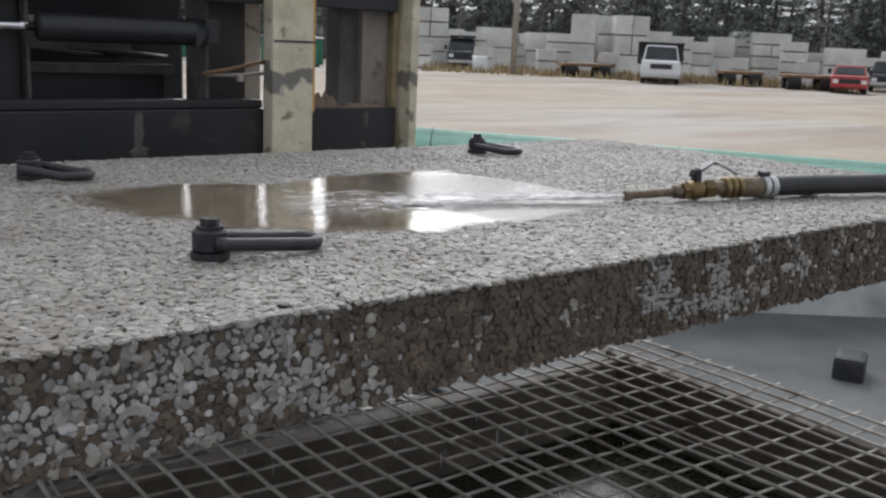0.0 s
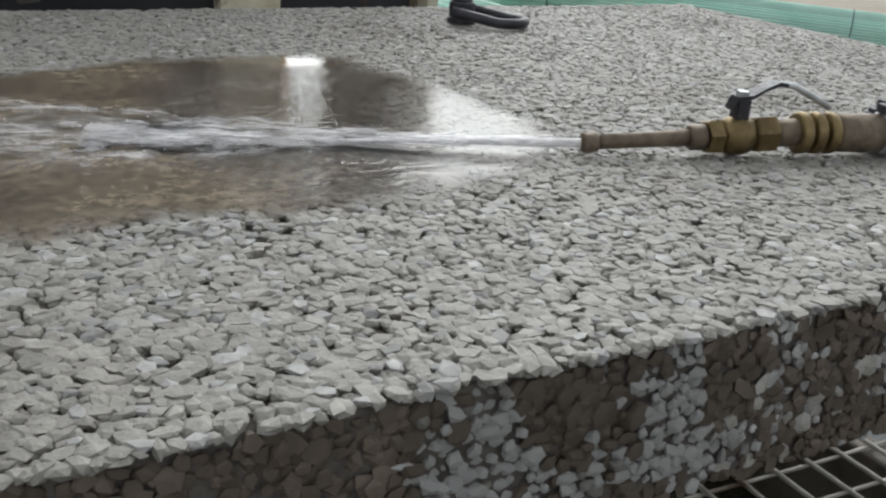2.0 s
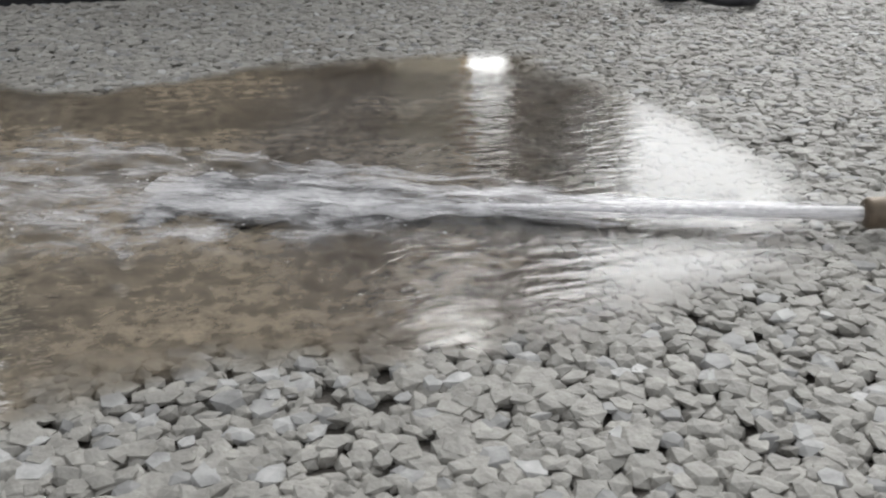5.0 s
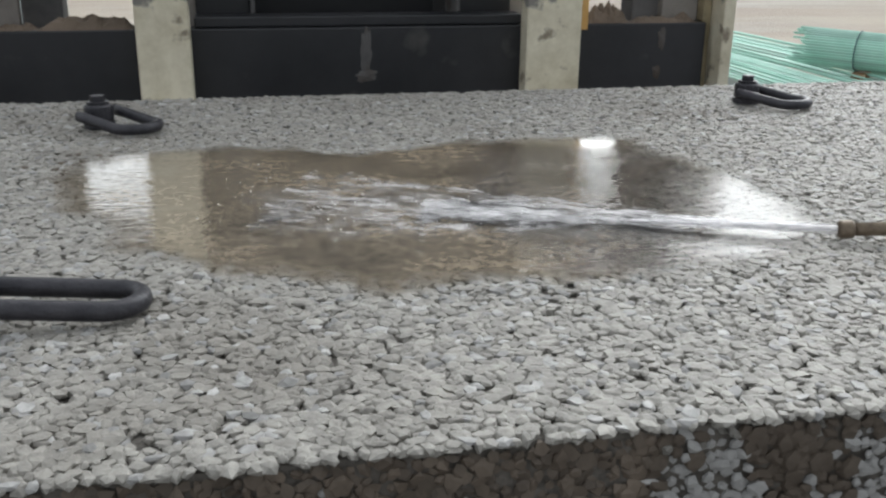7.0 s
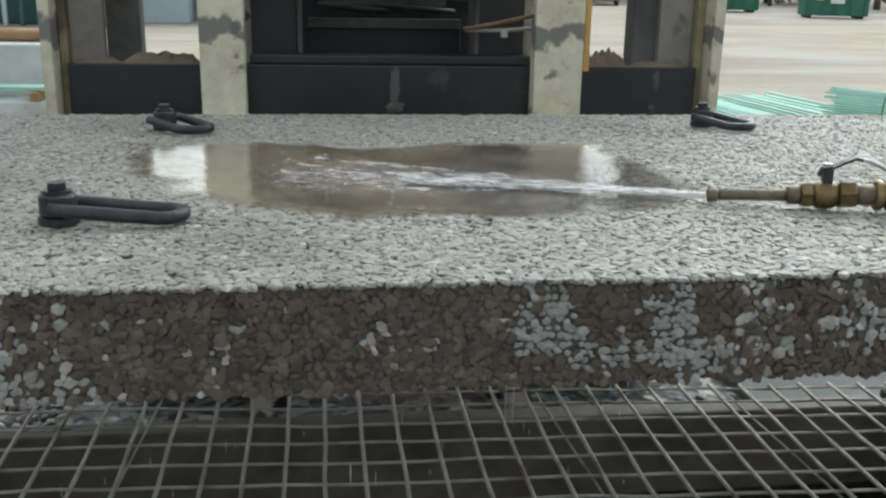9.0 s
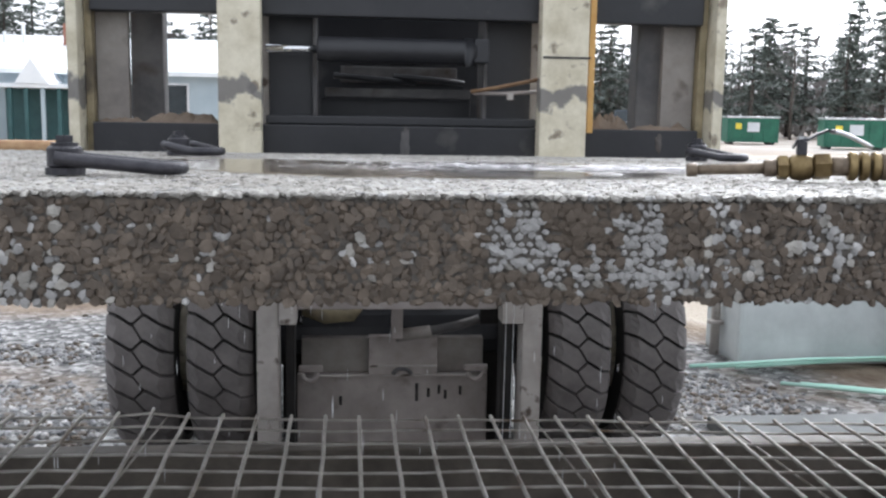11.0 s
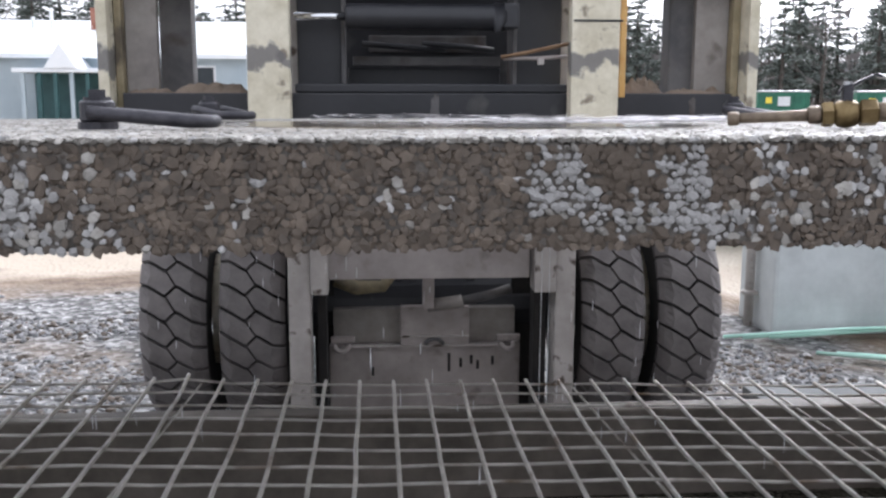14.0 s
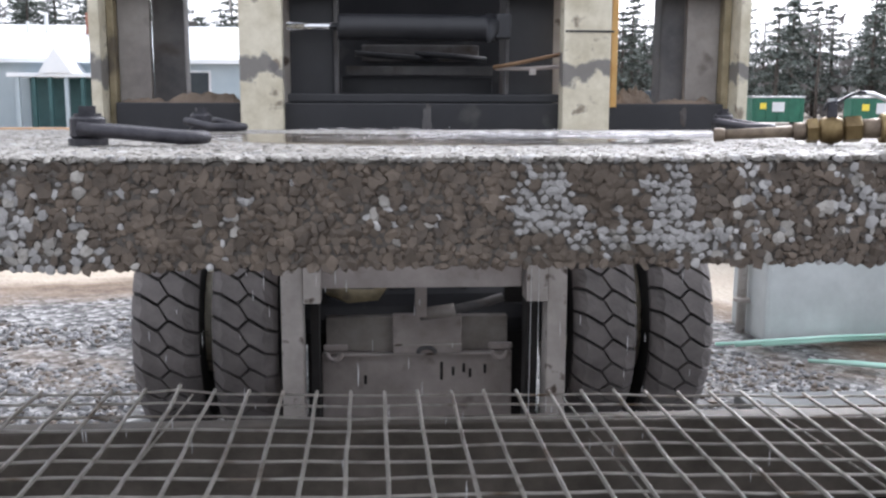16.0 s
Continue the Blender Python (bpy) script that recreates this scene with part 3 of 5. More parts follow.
# smaller stones that fill the joints of the top, but for its pits
qx, qy = jittered(-1.1, 1.4, 0.004, 1.35, 0.0112)
pit = np.array([noise.noise((a * 70, b * 70, 3.3)) for a, b in zip(qx, qy)])
keep = (pit < 0.30) & (rng.random(len(qx)) > 0.12)
qx, qy = qx[keep], qy[keep]
qc = np.stack([qx, qy, rng.uniform(-0.0095, -0.0065, len(qx))], 1)
tagged(stones("joint_stones", qc, rng.uniform(0.0055, 0.0085, len(qx)), slab, np.zeros(len(qx), int), [M_STONE], (1, 1, 0.7), level=-0.0018), "small pale grey stones and paste in the joints", kind="stuff")


def gravel():
    """Loose crushed stone beside the wheels."""
    left = jittered(-3.6, -1.45, 2.2, 7.0, 0.046)
    right = jittered(1.45, 2.7, 2.2, 5.3, 0.046)
    x, y = np.concatenate([left[0], right[0]]), np.concatenate([left[1], right[1]])
    h = np.array([noise.noise((a * 1.3, b * 1.3, 8.4)) for a, b in zip(x, y)])
    fade = np.clip((y - np.where(x < 0, 5.6, 4.0)) / 1.4, 0, 1)
    ok = h + rng.normal(0, 0.15, len(x)) > -0.15 + 0.9 * fade
    x, y = x[ok], y[ok]
    z = np.array([0.05 * noise.noise((a * 0.35, b * 0.35, 3)) for a, b in zip(x, y)]) * 0.5
    c = np.stack([x, y, GROUND - 0.012 + z], 1)
    ob = stones("loose_gravel", c, rng.uniform(0.012, 0.032, len(x)), None, rng.choice(3, len(x), p=(0.5, 0.3, 0.2)), [M_GRAVEL, M_MUDDY, M_CLEAN], (1, 1, 0.7))
    tagged(ob, "loose crushed grey and brown gravel beside the wheels", "gravel", kind="stuff")


gravel()

# the stones of the washed stretch, one by one
SHAPES = []
for slot in range(3):
    for k in range(6):
        ob = stones("stone", np.zeros((1, 3)), np.ones(1), slab, np.zeros(1, int), [FACE[slot]], (1, 0.75, 1), face=-0.45)
        SHAPES.append(ob.data)
        bpy.data.objects.remove(ob)
for i in near:
    ob = new("stone", SHAPES[int(fslot[i]) * 6 + int(rng.integers(6))])
    ob.parent = slab
    ob.location = fc[i].tolist()
    ob.scale = [float(fs[i])] * 3


# ---- water on the slab ----
def smooth_outline(pts, wob, seed, per=6):
    """A closed, wavy outline through a few corner points."""
    out = []
    n = len(pts)
    for i in range(n):
        p0, p1, p2, p3 = (Vector(pts[(i + k) % n]) for k in (-1, 0, 1, 2))
        for k in range(per):
            t = k / per
            q = 0.5 * ((2 * p1) + (p2 - p0) * t + (2 * p0 - 5 * p1 + 4 * p2 - p3) * t * t + (3 * p1 - p0 - 3 * p2 + p3) * t ** 3)
            w = wob * noise.noise((q.x * 9, q.y * 9, seed)) + wob * 0.6 * noise.noise((q.x * 30, q.y * 30, seed))
            out.append((q.x + w, q.y + w * 0.8))
    return out


def puddle():
    ob = thing("water_puddle", "shallow muddy brown puddle spreading over the slab", "puddle", SLAB)
    brown = [(-0.73, 0.93), (-0.67, 1.17), (-0.43, 1.24), (-0.19, 1.13), (0.08, 1.21), (0.42, 1.17), (0.47, 0.97), (0.30, 0.70), (0.18, 0.40), (-0.14, 0.36), (-0.34, 0.42), (-0.48, 0.52), (-0.62, 0.70)]
    water_sheet("muddy_water", smooth_outline(brown, 0.05, 2), 0.0006, M_PUDDLE, ob, inner=0.8)
    thin = [(0.45, 0.48), (0.50, 0.56), (0.52, 0.72), (0.50, 0.95), (0.38, 1.15), (0.10, 1.18), (-0.05, 0.82), (-0.02, 0.39), (0.15, 0.355), (0.36, 0.39)]
    water_sheet("thin_water_film", smooth_outline(thin, 0.03, 5), 0.0014, M_FILM, ob, "clear glossy film of water", 0.7)
    return ob


puddle()


# ---- lifting rings on the slab ----
def lifting_ring(x, y, turn, length=0.21, width=0.034):
    ob = thing("lifting_ring", "dark cast iron swivel lifting ring bolted to the slab", "lifting ring", SLAB @ pose(x, y, 0, 0, 0, turn), group="lifting rings on the slab")
    bm = bmesh.new()
    tube([(0, 0, 0.0), (0, 0, 0.012)], 0.034, 16, bm)
    part("base_washer", bm, M_IRON, ob)
    bm = tube([(0, 0, 0.012), (0, 0, 0.016), (0, 0, 0.046), (0, 0, 0.05)], [0.027, 0.031, 0.031, 0.027], 20)
    part("swivel_body", bm, M_IRON, ob, smooth=False)
    part("bolt_washer", tube([(0, 0, 0.05), (0, 0, 0.056)], 0.024, 20), M_IRON, ob)
    part("bolt_head", tube([(0, 0, 0.056), (0, 0, 0.069)], 0.0165, 6), M_IRON, ob)
    pts = []
    L, w = length, width
    for k in range(9):
        a = math.pi / 2 - math.pi * k / 8
        pts.append((L - w + w * math.cos(a), w * math.sin(a), 0.014))
    pts = [(-0.006, w, 0.030), (0.02, w, 0.027)] + pts + [(0.02, -w, 0.027), (-0.006, -w, 0.030)]
    part("bail", tube(pts, 0.012, 12), M_IRON, ob, smooth=True)
    return ob


for x, y, turn, length, width in ((-0.70, 0.37, -1, 0.205, 0.036), (-0.69, 1.47, -40, 0.155, 0.05), (0.885, 1.53, -48, 0.155, 0.05), (0.93, 0.37, -3, 0.20, 0.036)):
    lifting_ring(x, y, turn, length, width)


# ---- nozzle, valve and hose ----
def nozzle_and_hose():
    tip = SLAB.inverted() @ Vector((0.472, 0.464, 1.358))
    at = SLAB @ Matrix.Translation((tip.x, tip.y, 0)) @ Matrix.Rotation(radians(-16.5), 4, 'Z')
    ob = thing("water_hose", "black rubber hose with brass ball valve and pipe nozzle", "hose", at)
    z0, z1 = 0.016, 0.031
    def zz(x):
        return z0 + (z1 - z0) * min(1, x / 0.3)
    def run(name, m, stations, sides=18, label="", smooth=True):
        return part(name, tube([(x, 0, zz(x)) for x, r in stations], [r for x, r in stations], sides), m, ob, label, smooth)
    run("nozzle_tip", M_PIPE, [(0, 0.0115), (0.003, 0.0135), (0.018, 0.0135), (0.021, 0.0115)])
    run("nozzle_pipe", M_PIPE, [(0.02, 0.0098), (0.12, 0.0108), (0.15, 0.0118)])
    run("reducer", M_PIPE, [(0.147, 0.014), (0.15, 0.017), (0.168, 0.018), (0.172, 0.014)], label="tarnished brown reducer")
    run("valve_nut", M_BRASS, [(0.172, 0.022), (0.176, 0.0245), (0.190, 0.0245), (0.193, 0.022)], 6, smooth=False)
    run("valve_body", M_BRASS, [(0.193, 0.018), (0.20, 0.024), (0.216, 0.0275), (0.232, 0.024), (0.238, 0.019)])
    run("valve_nut", M_BRASS, [(0.238, 0.022), (0.241, 0.026), (0.268, 0.026), (0.271, 0.022)], 6, smooth=False)
    run("coupling", M_PIPE, [(0.271, 0.018), (0.30, 0.0195), (0.305, 0.018)])
    for k in range(3):
        a = 0.302 + k * 0.021
        run("coupling_ring", M_BRASS, [(a, 0.024), (a + 0.003, 0.0285), (a + 0.013, 0.0285), (a + 0.017, 0.023)], 20)
    run("coupling_sleeve", M_PIPE, [(0.362, 0.026), (0.40, 0.0275), (0.43, 0.0265)], label="rusty brown coupling sleeve")
    for a in (0.428, 0.452):
        run("hose_clamp", M_ZINC, [(a, 0.0268), (a + 0.002, 0.0295), (a + 0.016, 0.0295), (a + 0.018, 0.0268)], 20)
    z = zz(1)
    part("valve_stem", box(0.207, 0.225, -0.011, 0.011, z + 0.018, z + 0.046, 0.002), M_IRON, ob)
    part("stem_nut", tube([(0.216, 0, z + 0.046), (0.216, 0, z + 0.056)], 0.009, 6), M_ZINC, ob)
    hb = bmesh.new()
    prof = [(0.200, 0.036), (0.206, 0.049), (0.226, 0.052), (0.243, 0.062), (0.262, 0.070), (0.274, 0.068)]
    prev = None
    for x, h in prof:
        w = 0.0115
        row = [hb.verts.new((x, -w, z + h)), hb.verts.new((x, w, z + h)), hb.verts.new((x, w, z + h - 0.005)), hb.verts.new((x, -w, z + h - 0.005))]
        if prev:
            for k in range(4):
                hb.faces.new((prev[k], prev[(k + 1) % 4], row[(k + 1) % 4], row[k]))
        else:
            hb.faces.new(row)
        prev = row
    hb.faces.new(prev[::-1])
    bmesh.ops.recalc_face_normals(hb, faces=hb.faces)
    lever = part("valve_lever", hb, M_IRON, ob, "dark steel lever handle")
    part("lever_rod", tube([(0.268, 0, z + 0.066), (0.29, 0, z + 0.063), (0.318, 0, z + 0.05), (0.345, 0, z + 0.036)], 0.0045, 8), M_ZINC, lever, "bare grey steel rod", True)
    part("clamp_screw", box(0.424, 0.45, -0.008, 0.008, z + 0.028, z + 0.041, 0.002), M_IRON, ob)
    pts = [(0.44, 0, z), (0.6, 0.0, z + 0.002), (0.9, -0.015, z + 0.003), (1.2, -0.01, z + 0.006), (1.42, 0.0, z + 0.004), (1.55, 0.02, z - 0.05), (1.68, 0.05, z - 0.35), (1.75, 0.1, z - 0.8), (2.0, 0.2, -1.44), (2.3, 0.4, -1.505), (3.2, 0.7, -1.51)]
    sm = []
    V = [Vector(p) for p in pts]
    for i in range(len(V) - 1):
        p0, p1, p2, p3 = V[max(i - 1, 0)], V[i], V[i + 1], V[min(i + 2, len(V) - 1)]
        for k in range(6):
            t = k / 6
            sm.append(0.5 * ((2 * p1) + (p2 - p0) * t + (2 * p0 - 5 * p1 + 4 * p2 - p3) * t * t + (3 * p1 - p0 - 3 * p2 + p3) * t ** 3))
    sm.append(V[-1])
    part("hose", tube(sm, 0.0265, 18), M_HOSE, ob, smooth=True)
    return ob


nozzle_and_hose()


def water_jet():
    """The stream from the nozzle: a bright core that widens, breaks up and falls into foam on the puddle."""
    tip = SLAB.inverted() @ Vector((0.472, 0.464, 1.358))
    at = SLAB @ Matrix.Translation((tip.x, tip.y, 0)) @ Matrix.Rotation(radians(-22.5), 4, 'Z')
    ob = thing("water_jet", "white water jet shooting from the nozzle along the slab", "water", at)
    g = random.Random(4)

    def stream(name, length, w0, w1, z0, z1, h0, h1, wob, m, seed):
        bm = bmesh.new()
        rings = []
        for i in range(60):
            u = i / 59
            x = -0.002 - length * u
            w = w0 + (w1 - w0) * u ** 1.2
            h = h0 + (h1 - h0) * u
            ring = []
            for k in range(12):
                a = 2 * math.pi * k / 12
                q = 1 + wob * (0.1 + u) * noise.noise((x * 26, math.cos(a) * 2, math.sin(a) * 2 + seed))
                ring.append(bm.verts.new((x, w * q * math.cos(a), max(0.0042, z0 + (z1 - z0) * u + h * q * math.sin(a)))))
            rings.append(ring)
        for a, b in zip(rings, rings[1:]):
            for k in range(12):
                bm.faces.new((a[k], a[(k + 1) % 12], b[(k + 1) % 12], b[k]))
        part(name, bm, m, ob, smooth=True)
    stream("stream_core", 0.34, 0.0066, 0.003, 0.0155, 0.009, 0.0062, 0.001, 0.5, M_JET, 7)
    stream("stream_spray", 0.62, 0.008, 0.05, 0.0155, 0.009, 0.008, 0.006, 0.9, M_SPRAY, 3)
    stream("stream_mist", 0.85, 0.012, 0.17, 0.016, 0.010, 0.009, 0.010, 0.9, M_MIST, 5)
    bm = bmesh.new()
    for k in range(90):
        x = -g.uniform(0.3, 1.0)
        y = g.gauss(0, 0.02 + 0.06 * -x)
        r = g.uniform(0.0003, 0.0008)
        bmesh.ops.create_icosphere(bm, subdivisions=1, radius=r, matrix=Matrix.Translation((x, y, 0.004 + abs(g.gauss(0, 0.008)))) @ Matrix.Diagonal((2.5, 1, 1, 1)))
    tagged(part("spray_mist", bm, M_DROP, ob, "white flying droplets", True), kind="stuff")
    foam = [(-0.22, -0.03), (-0.45, -0.12), (-0.68, -0.17), (-0.86, -0.14), (-0.95, 0.0), (-0.86, 0.15), (-0.65, 0.15), (-0.42, 0.08)]
    water_sheet("foam", smooth_outline(foam, 0.03, 8), 0.0026, M_FOAM, ob, "broken white foam on the water", 0.5)
    return ob


water_jet()


def falling_drips():
    """Drops that seep through the slab and fall into the trough."""
    g = random.Random(12)
    bm = bmesh.new()
    for k in range(60):
        x, y = g.uniform(-0.8, 0.7), g.uniform(0.1, 1.2)
        z = g.uniform(0.62, 1.12)
        n = g.uniform(0.006, 0.02)
        tube([(x, y, z - n), (x, y, z), (x, y, z + n)], [0.0003, 0.0009, 0.0002], 5, bm, caps=False)
    for x in (0.205, 0.225):
        tube([(x, 1.0, 1.14), (x + 0.002, 1.0, 0.95), (x, 1.0, 0.62)], [0.0012, 0.0010, 0.0008], 5, bm, caps=False)
    tagged(part("water_drips", bm, M_DROP), "thin falling drips of water under the slab", "water", kind="stuff")


falling_drips()


# ---- wire mesh over the trough ----
def wire_mesh():
    """Welded mesh of 4 inch squares, lying a little askew; origin on its far edge."""
    ob = thing("wire_mesh", "weathered welded steel wire mesh over the trough", "wire mesh", pose(0, 1.40, 0.548))
    step, row, x0, y0 = 0.0994, 0.106, -2.05, -1.85

    def sag(x, y):
        return -0.022 * x - 0.006 * max(0, x - 1.2) + 0.010 * noise.noise((x * 1.3, y * 1.3, 3)) + 0.005 * noise.noise((x * 5, y * 5, 6)) + 0.02 * math.exp(-((x + 0.77) / 0.09) ** 2) * max(0, y + 0.2) * 5
    for i in range(18):
        y = -0.025 - max(0, i * row - 0.012)
        w = 0.004 * noise.noise((i * 3.1, 3, 0))
        pts = [(x0 + (1.79 - x0) * k / 60, y + w + 0.006 * noise.noise((k * 0.22, i * 0.7, 3)), sag(x0 + (1.79 - x0) * k / 60, y)) for k in range(61)]
        part("wire", tube(pts, 0.0043, 6), M_WIRE, ob, smooth=True)
    for i in range(38):
        x = 1.723 - i * step
        over = -0.018 + 0.014 * abs(noise.noise((i * 1.7, 3, 5)))
        ys = [y0 + (over - y0) * k / 30 for k in range(31)]
        pts = [(x + 0.003 * noise.noise((k * 0.3, i * 0.9, 11)), y, sag(x, y) + 0.0085) for k, y in enumerate(ys)]
        part("wire", tube(pts, 0.0056, 7), M_WIRE, ob, smooth=True)
    for i, (x, y) in enumerate(((0.36, -0.02), (-0.74, -0.03), (0.96, -0.03))):
        pts = [(x + 0.015 + 0.004 * k * (-1) ** i, y - 0.06 * k, sag(x, y) - 0.012) for k in range(20)]
        part("loose_wire", tube(pts, 0.0034, 6), M_WIRE, ob, smooth=True)
    return ob


wire_mesh()


# ---- trough under the mesh ----
def trough():
    ob = thing("drain_trough", "muddy brown open trough catching the water", "trough", Matrix.Translation((0, 0, GROUND)), kind="")
    h = 0.705
    part("side_wall", box(-1.75, 1.5, 1.30, 1.38, -0.03, h - 0.02, 0.008), M_TANK, ob)
    part("side_wall", box(-1.75, 1.5, -0.42, -0.34, -0.03, h, 0.008), M_TANK, ob)
    part("end_wall", box(-1.83, -1.752, -0.42, 1.38, -0.03, h, 0.008), M_TANK, ob)
    part("end_wall", box(1.502, 1.58, -0.42, 1.38, -0.03, h, 0.008), M_TANK, ob)
    part("floor_plate", box(-1.75, 1.5, -0.34, 1.30, -0.03, 0.05, 0), M_TANK, ob)
    bm = sheet([(-1.749, -0.339), (1.499, -0.339), (1.499, 1.299), (-1.749, 1.299)], 0.42)
    part("water", bm, M_DARKWATER, ob, "dark muddy water")


trough()


# ---- forklift ----
def tyre(parent, xc, w, r):
    # tyre body near-black, so the shade of the grooves sits in its colour
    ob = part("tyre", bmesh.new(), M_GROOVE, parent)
    bm = bmesh.new()
    prof = [(-w * 0.36, r * 0.5), (-w * 0.5, r * 0.62), (-w * 0.5, r * 0.86), (-w * 0.47, r - 0.06), (-w * 0.34, r - 0.024), (0, r - 0.020), (w * 0.34, r - 0.024), (w * 0.47, r - 0.06), (w * 0.5, r * 0.86), (w * 0.5, r * 0.62), (w * 0.36, r * 0.5)]
    n = 64
    rows = [[bm.verts.new((xc + x, q * math.cos(2 * math.pi * k / n), q * math.sin(2 * math.pi * k / n))) for x, q in prof] for k in range(n)]
    for k in range(n):
        a, b = rows[k], rows[(k + 1) % n]
        for i in range(len(prof) - 1):
            bm.faces.new((a[i], b[i], b[i + 1], a[i + 1]))
    bmesh.ops.recalc_face_normals(bm, faces=bm.faces)
    bm.to_mesh(ob.data)
    bm.free()
    # slanted lug blocks that meet along a crooked middle line
    bm = bmesh.new()
    pitches = 31
    da = 2 * math.pi / pitches

    def slant(u):
        v = abs(u)
        bend = 0.9 * v if v < 0.14 else 0.126 + 1.9 * (v - 0.14) if v < 0.3 else 0.43 + 1.15 * (v - 0.3)
        return math.copysign(bend, u) * da * 0.95

    for k in range(pitches):
        for half in (0, 1):
            a0 = k * da + (0.5 * da if half else 0)
            top, bot = [], []
            for s in (0, 0.25, 0.5, 0.75, 1.0):
                mid = 0.13 * (1 - abs(2 * s - 1)) - 0.065
                u0, u1 = (-0.5, mid - 0.012) if half == 0 else (-mid + 0.012, 0.5)
                ra, rb = [], []
                for q in (0, 0.12, 0.35, 0.6, 0.88, 1.0):
                    u = u0 + (u1 - u0) * q
                    ang = a0 + slant(u) + da * (0.075 + 0.85 * s)
                    rr = r - 0.05 * max(0, abs(u) - 0.36) / 0.14
                    ra.append(bm.verts.new((xc + w * u, rr * math.cos(ang), rr * math.sin(ang))))
                    rb.append(bm.verts.new((xc + w * u, (rr - 0.03) * math.cos(ang), (rr - 0.03) * math.sin(ang))))
                top.append(ra)
                bot.append(rb)
            n = 6
            for i in range(4):
                for j in range(n - 1):
                    bm.faces.new((top[i][j], top[i][j + 1], top[i + 1][j + 1], top[i + 1][j]))
                for j in (0, n - 1):
                    bm.faces.new((top[i][j], top[i + 1][j], bot[i + 1][j], bot[i][j]))
            for i in (0, 4):
                for j in range(n - 1):
                    bm.faces.new((top[i][j], top[i][j + 1], bot[i][j + 1], bot[i][j]))
    bmesh.ops.recalc_face_normals(bm, faces=bm.faces)
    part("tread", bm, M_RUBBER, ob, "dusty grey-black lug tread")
    return ob


def forklift():
    """Heavy lift truck; the carriage and mast lean with the slab."""
    lift = thing("forklift", "heavy forklift with worn yellow forks and dual front tyres", "forklift", Matrix.Translation((0.10, 0, 0)))

    def p(name, bm, m, label="", smooth=False):
        bmesh.ops.transform(bm, matrix=LIFT, verts=bm.verts)
        return part(name, bm, m, lift, label, smooth)

    Y = 2.47
    for x0, x1 in ((-0.793, -0.630), (0.456, 0.646)):
        bm = box(x0, x1, Y, Y + 0.085, -0.15, 0.98, 0.008)
        blade = [bm.verts.new((x, y, z)) for x in (x0 + 0.004, x1 - 0.004) for y, z in ((0.8, -0.050), (0.8, -0.068), (Y + 0.01, -0.15), (Y + 0.01, -0.072))]
        for q in ((0, 1, 2, 3), (7, 6, 5, 4), (0, 4, 5, 1), (1, 5, 6, 2), (3, 2, 6, 7), (0, 3, 7, 4)):
            bm.faces.new([blade[k] for k in q])
        p("fork", bm, M_YELLOW, "worn cream-yellow fork with scraped black patches")
    # lower and upper carriage bars
    p("lower_carriage_bar", box(-1.283, 1.137, Y + 0.09, Y + 0.17, -0.12, 0.185, 0.006), M_BLACK, "black worn steel carriage bar")
    p("carriage_lip", box(-0.62, 0.463, Y + 0.10, Y + 0.20, 0.187, 0.222, 0.006), M_BLACK)
    p("upper_carriage_bar", box(-1.283, 1.137, Y + 0.09, Y + 0.17, 0.62, 1.30, 0.006), M_BLACK)
    for x0, x1, lab in ((-1.356, -1.315, 0), (1.172, 1.214, 1)):
        p("end_plate", box(x0, x1, Y + 0.03, Y + 0.20, -0.17, 0.92, 0.006), M_YELLOW, "worn yellow end plate")
    for x0, x1 in ((-1.313, -1.285), (1.139, 1.170)):
        p("end_plate_edge", box(x0, x1, Y + 0.13, Y + 0.20, -0.17, 0.92, 0.004), M_OLIVE)
    for x0, x1 in ((-1.283, -1.158), (1.000, 1.137)):
        p("side_web", box(x0, x1, Y + 0.175, Y + 0.215, 0.14, 0.92, 0.005), M_WEB)
    for x0, x1, d in ((-1.185, -1.055, 0.34), (0.905, 1.010, 0.22)):
        p("side_post", box(x0, x1, Y + d, Y + d + 0.12, -0.2, 2.3, 0.01), M_DARKGREY)
    for x0, x1, h in ((-1.10, -0.80, 0.055), (0.66, 0.86, 0.085), (0.86, 1.12, 0.03), (-1.27, -1.10, 0.025)):
        bm = bmesh.new()
        rows = []
        for a in range(19):
            u = a / 18
            row = []
            for b in range(7):
                v = b / 6
                q = 0.55 + 0.6 * noise.noise((u * 7 + x0 * 9, v * 4, 2.5)) + 0.35 * noise.noise((u * 21, v * 11, 7.5))
                hh = h * max(0.03, q * (1 - (2 * v - 1) ** 4) * min(1, 8 * u, 8 * (1 - u)))
                row.append(bm.verts.new((x0 + (x1 - x0) * u, Y + 0.095 + 0.10 * v, 0.183 + hh)))
            rows.append(row)
        for ra, rb in zip(rows, rows[1:]):
            for b in range(6):
                bm.faces.new((ra[b], rb[b], rb[b + 1], ra[b + 1]))
        p("caked_mud", bm, M_DIRT, "brown caked mud on the bar")
    for x0, x1, z0, z1 in ((-0.085, -0.055, 0.03, 0.165), (-0.10, -0.04, 0.0, 0.035), (0.96, 0.985, 0.10, 0.165), (0.95, 0.975, -0.01, 0.03)):
        bm = bmesh.new()
        edge = []
        for k in range(28):
            a = 2 * math.pi * k / 28
            q = 1 + 0.45 * noise.noise((math.cos(a) * 3 + x0 * 40, math.sin(a) * 3, 1.3))
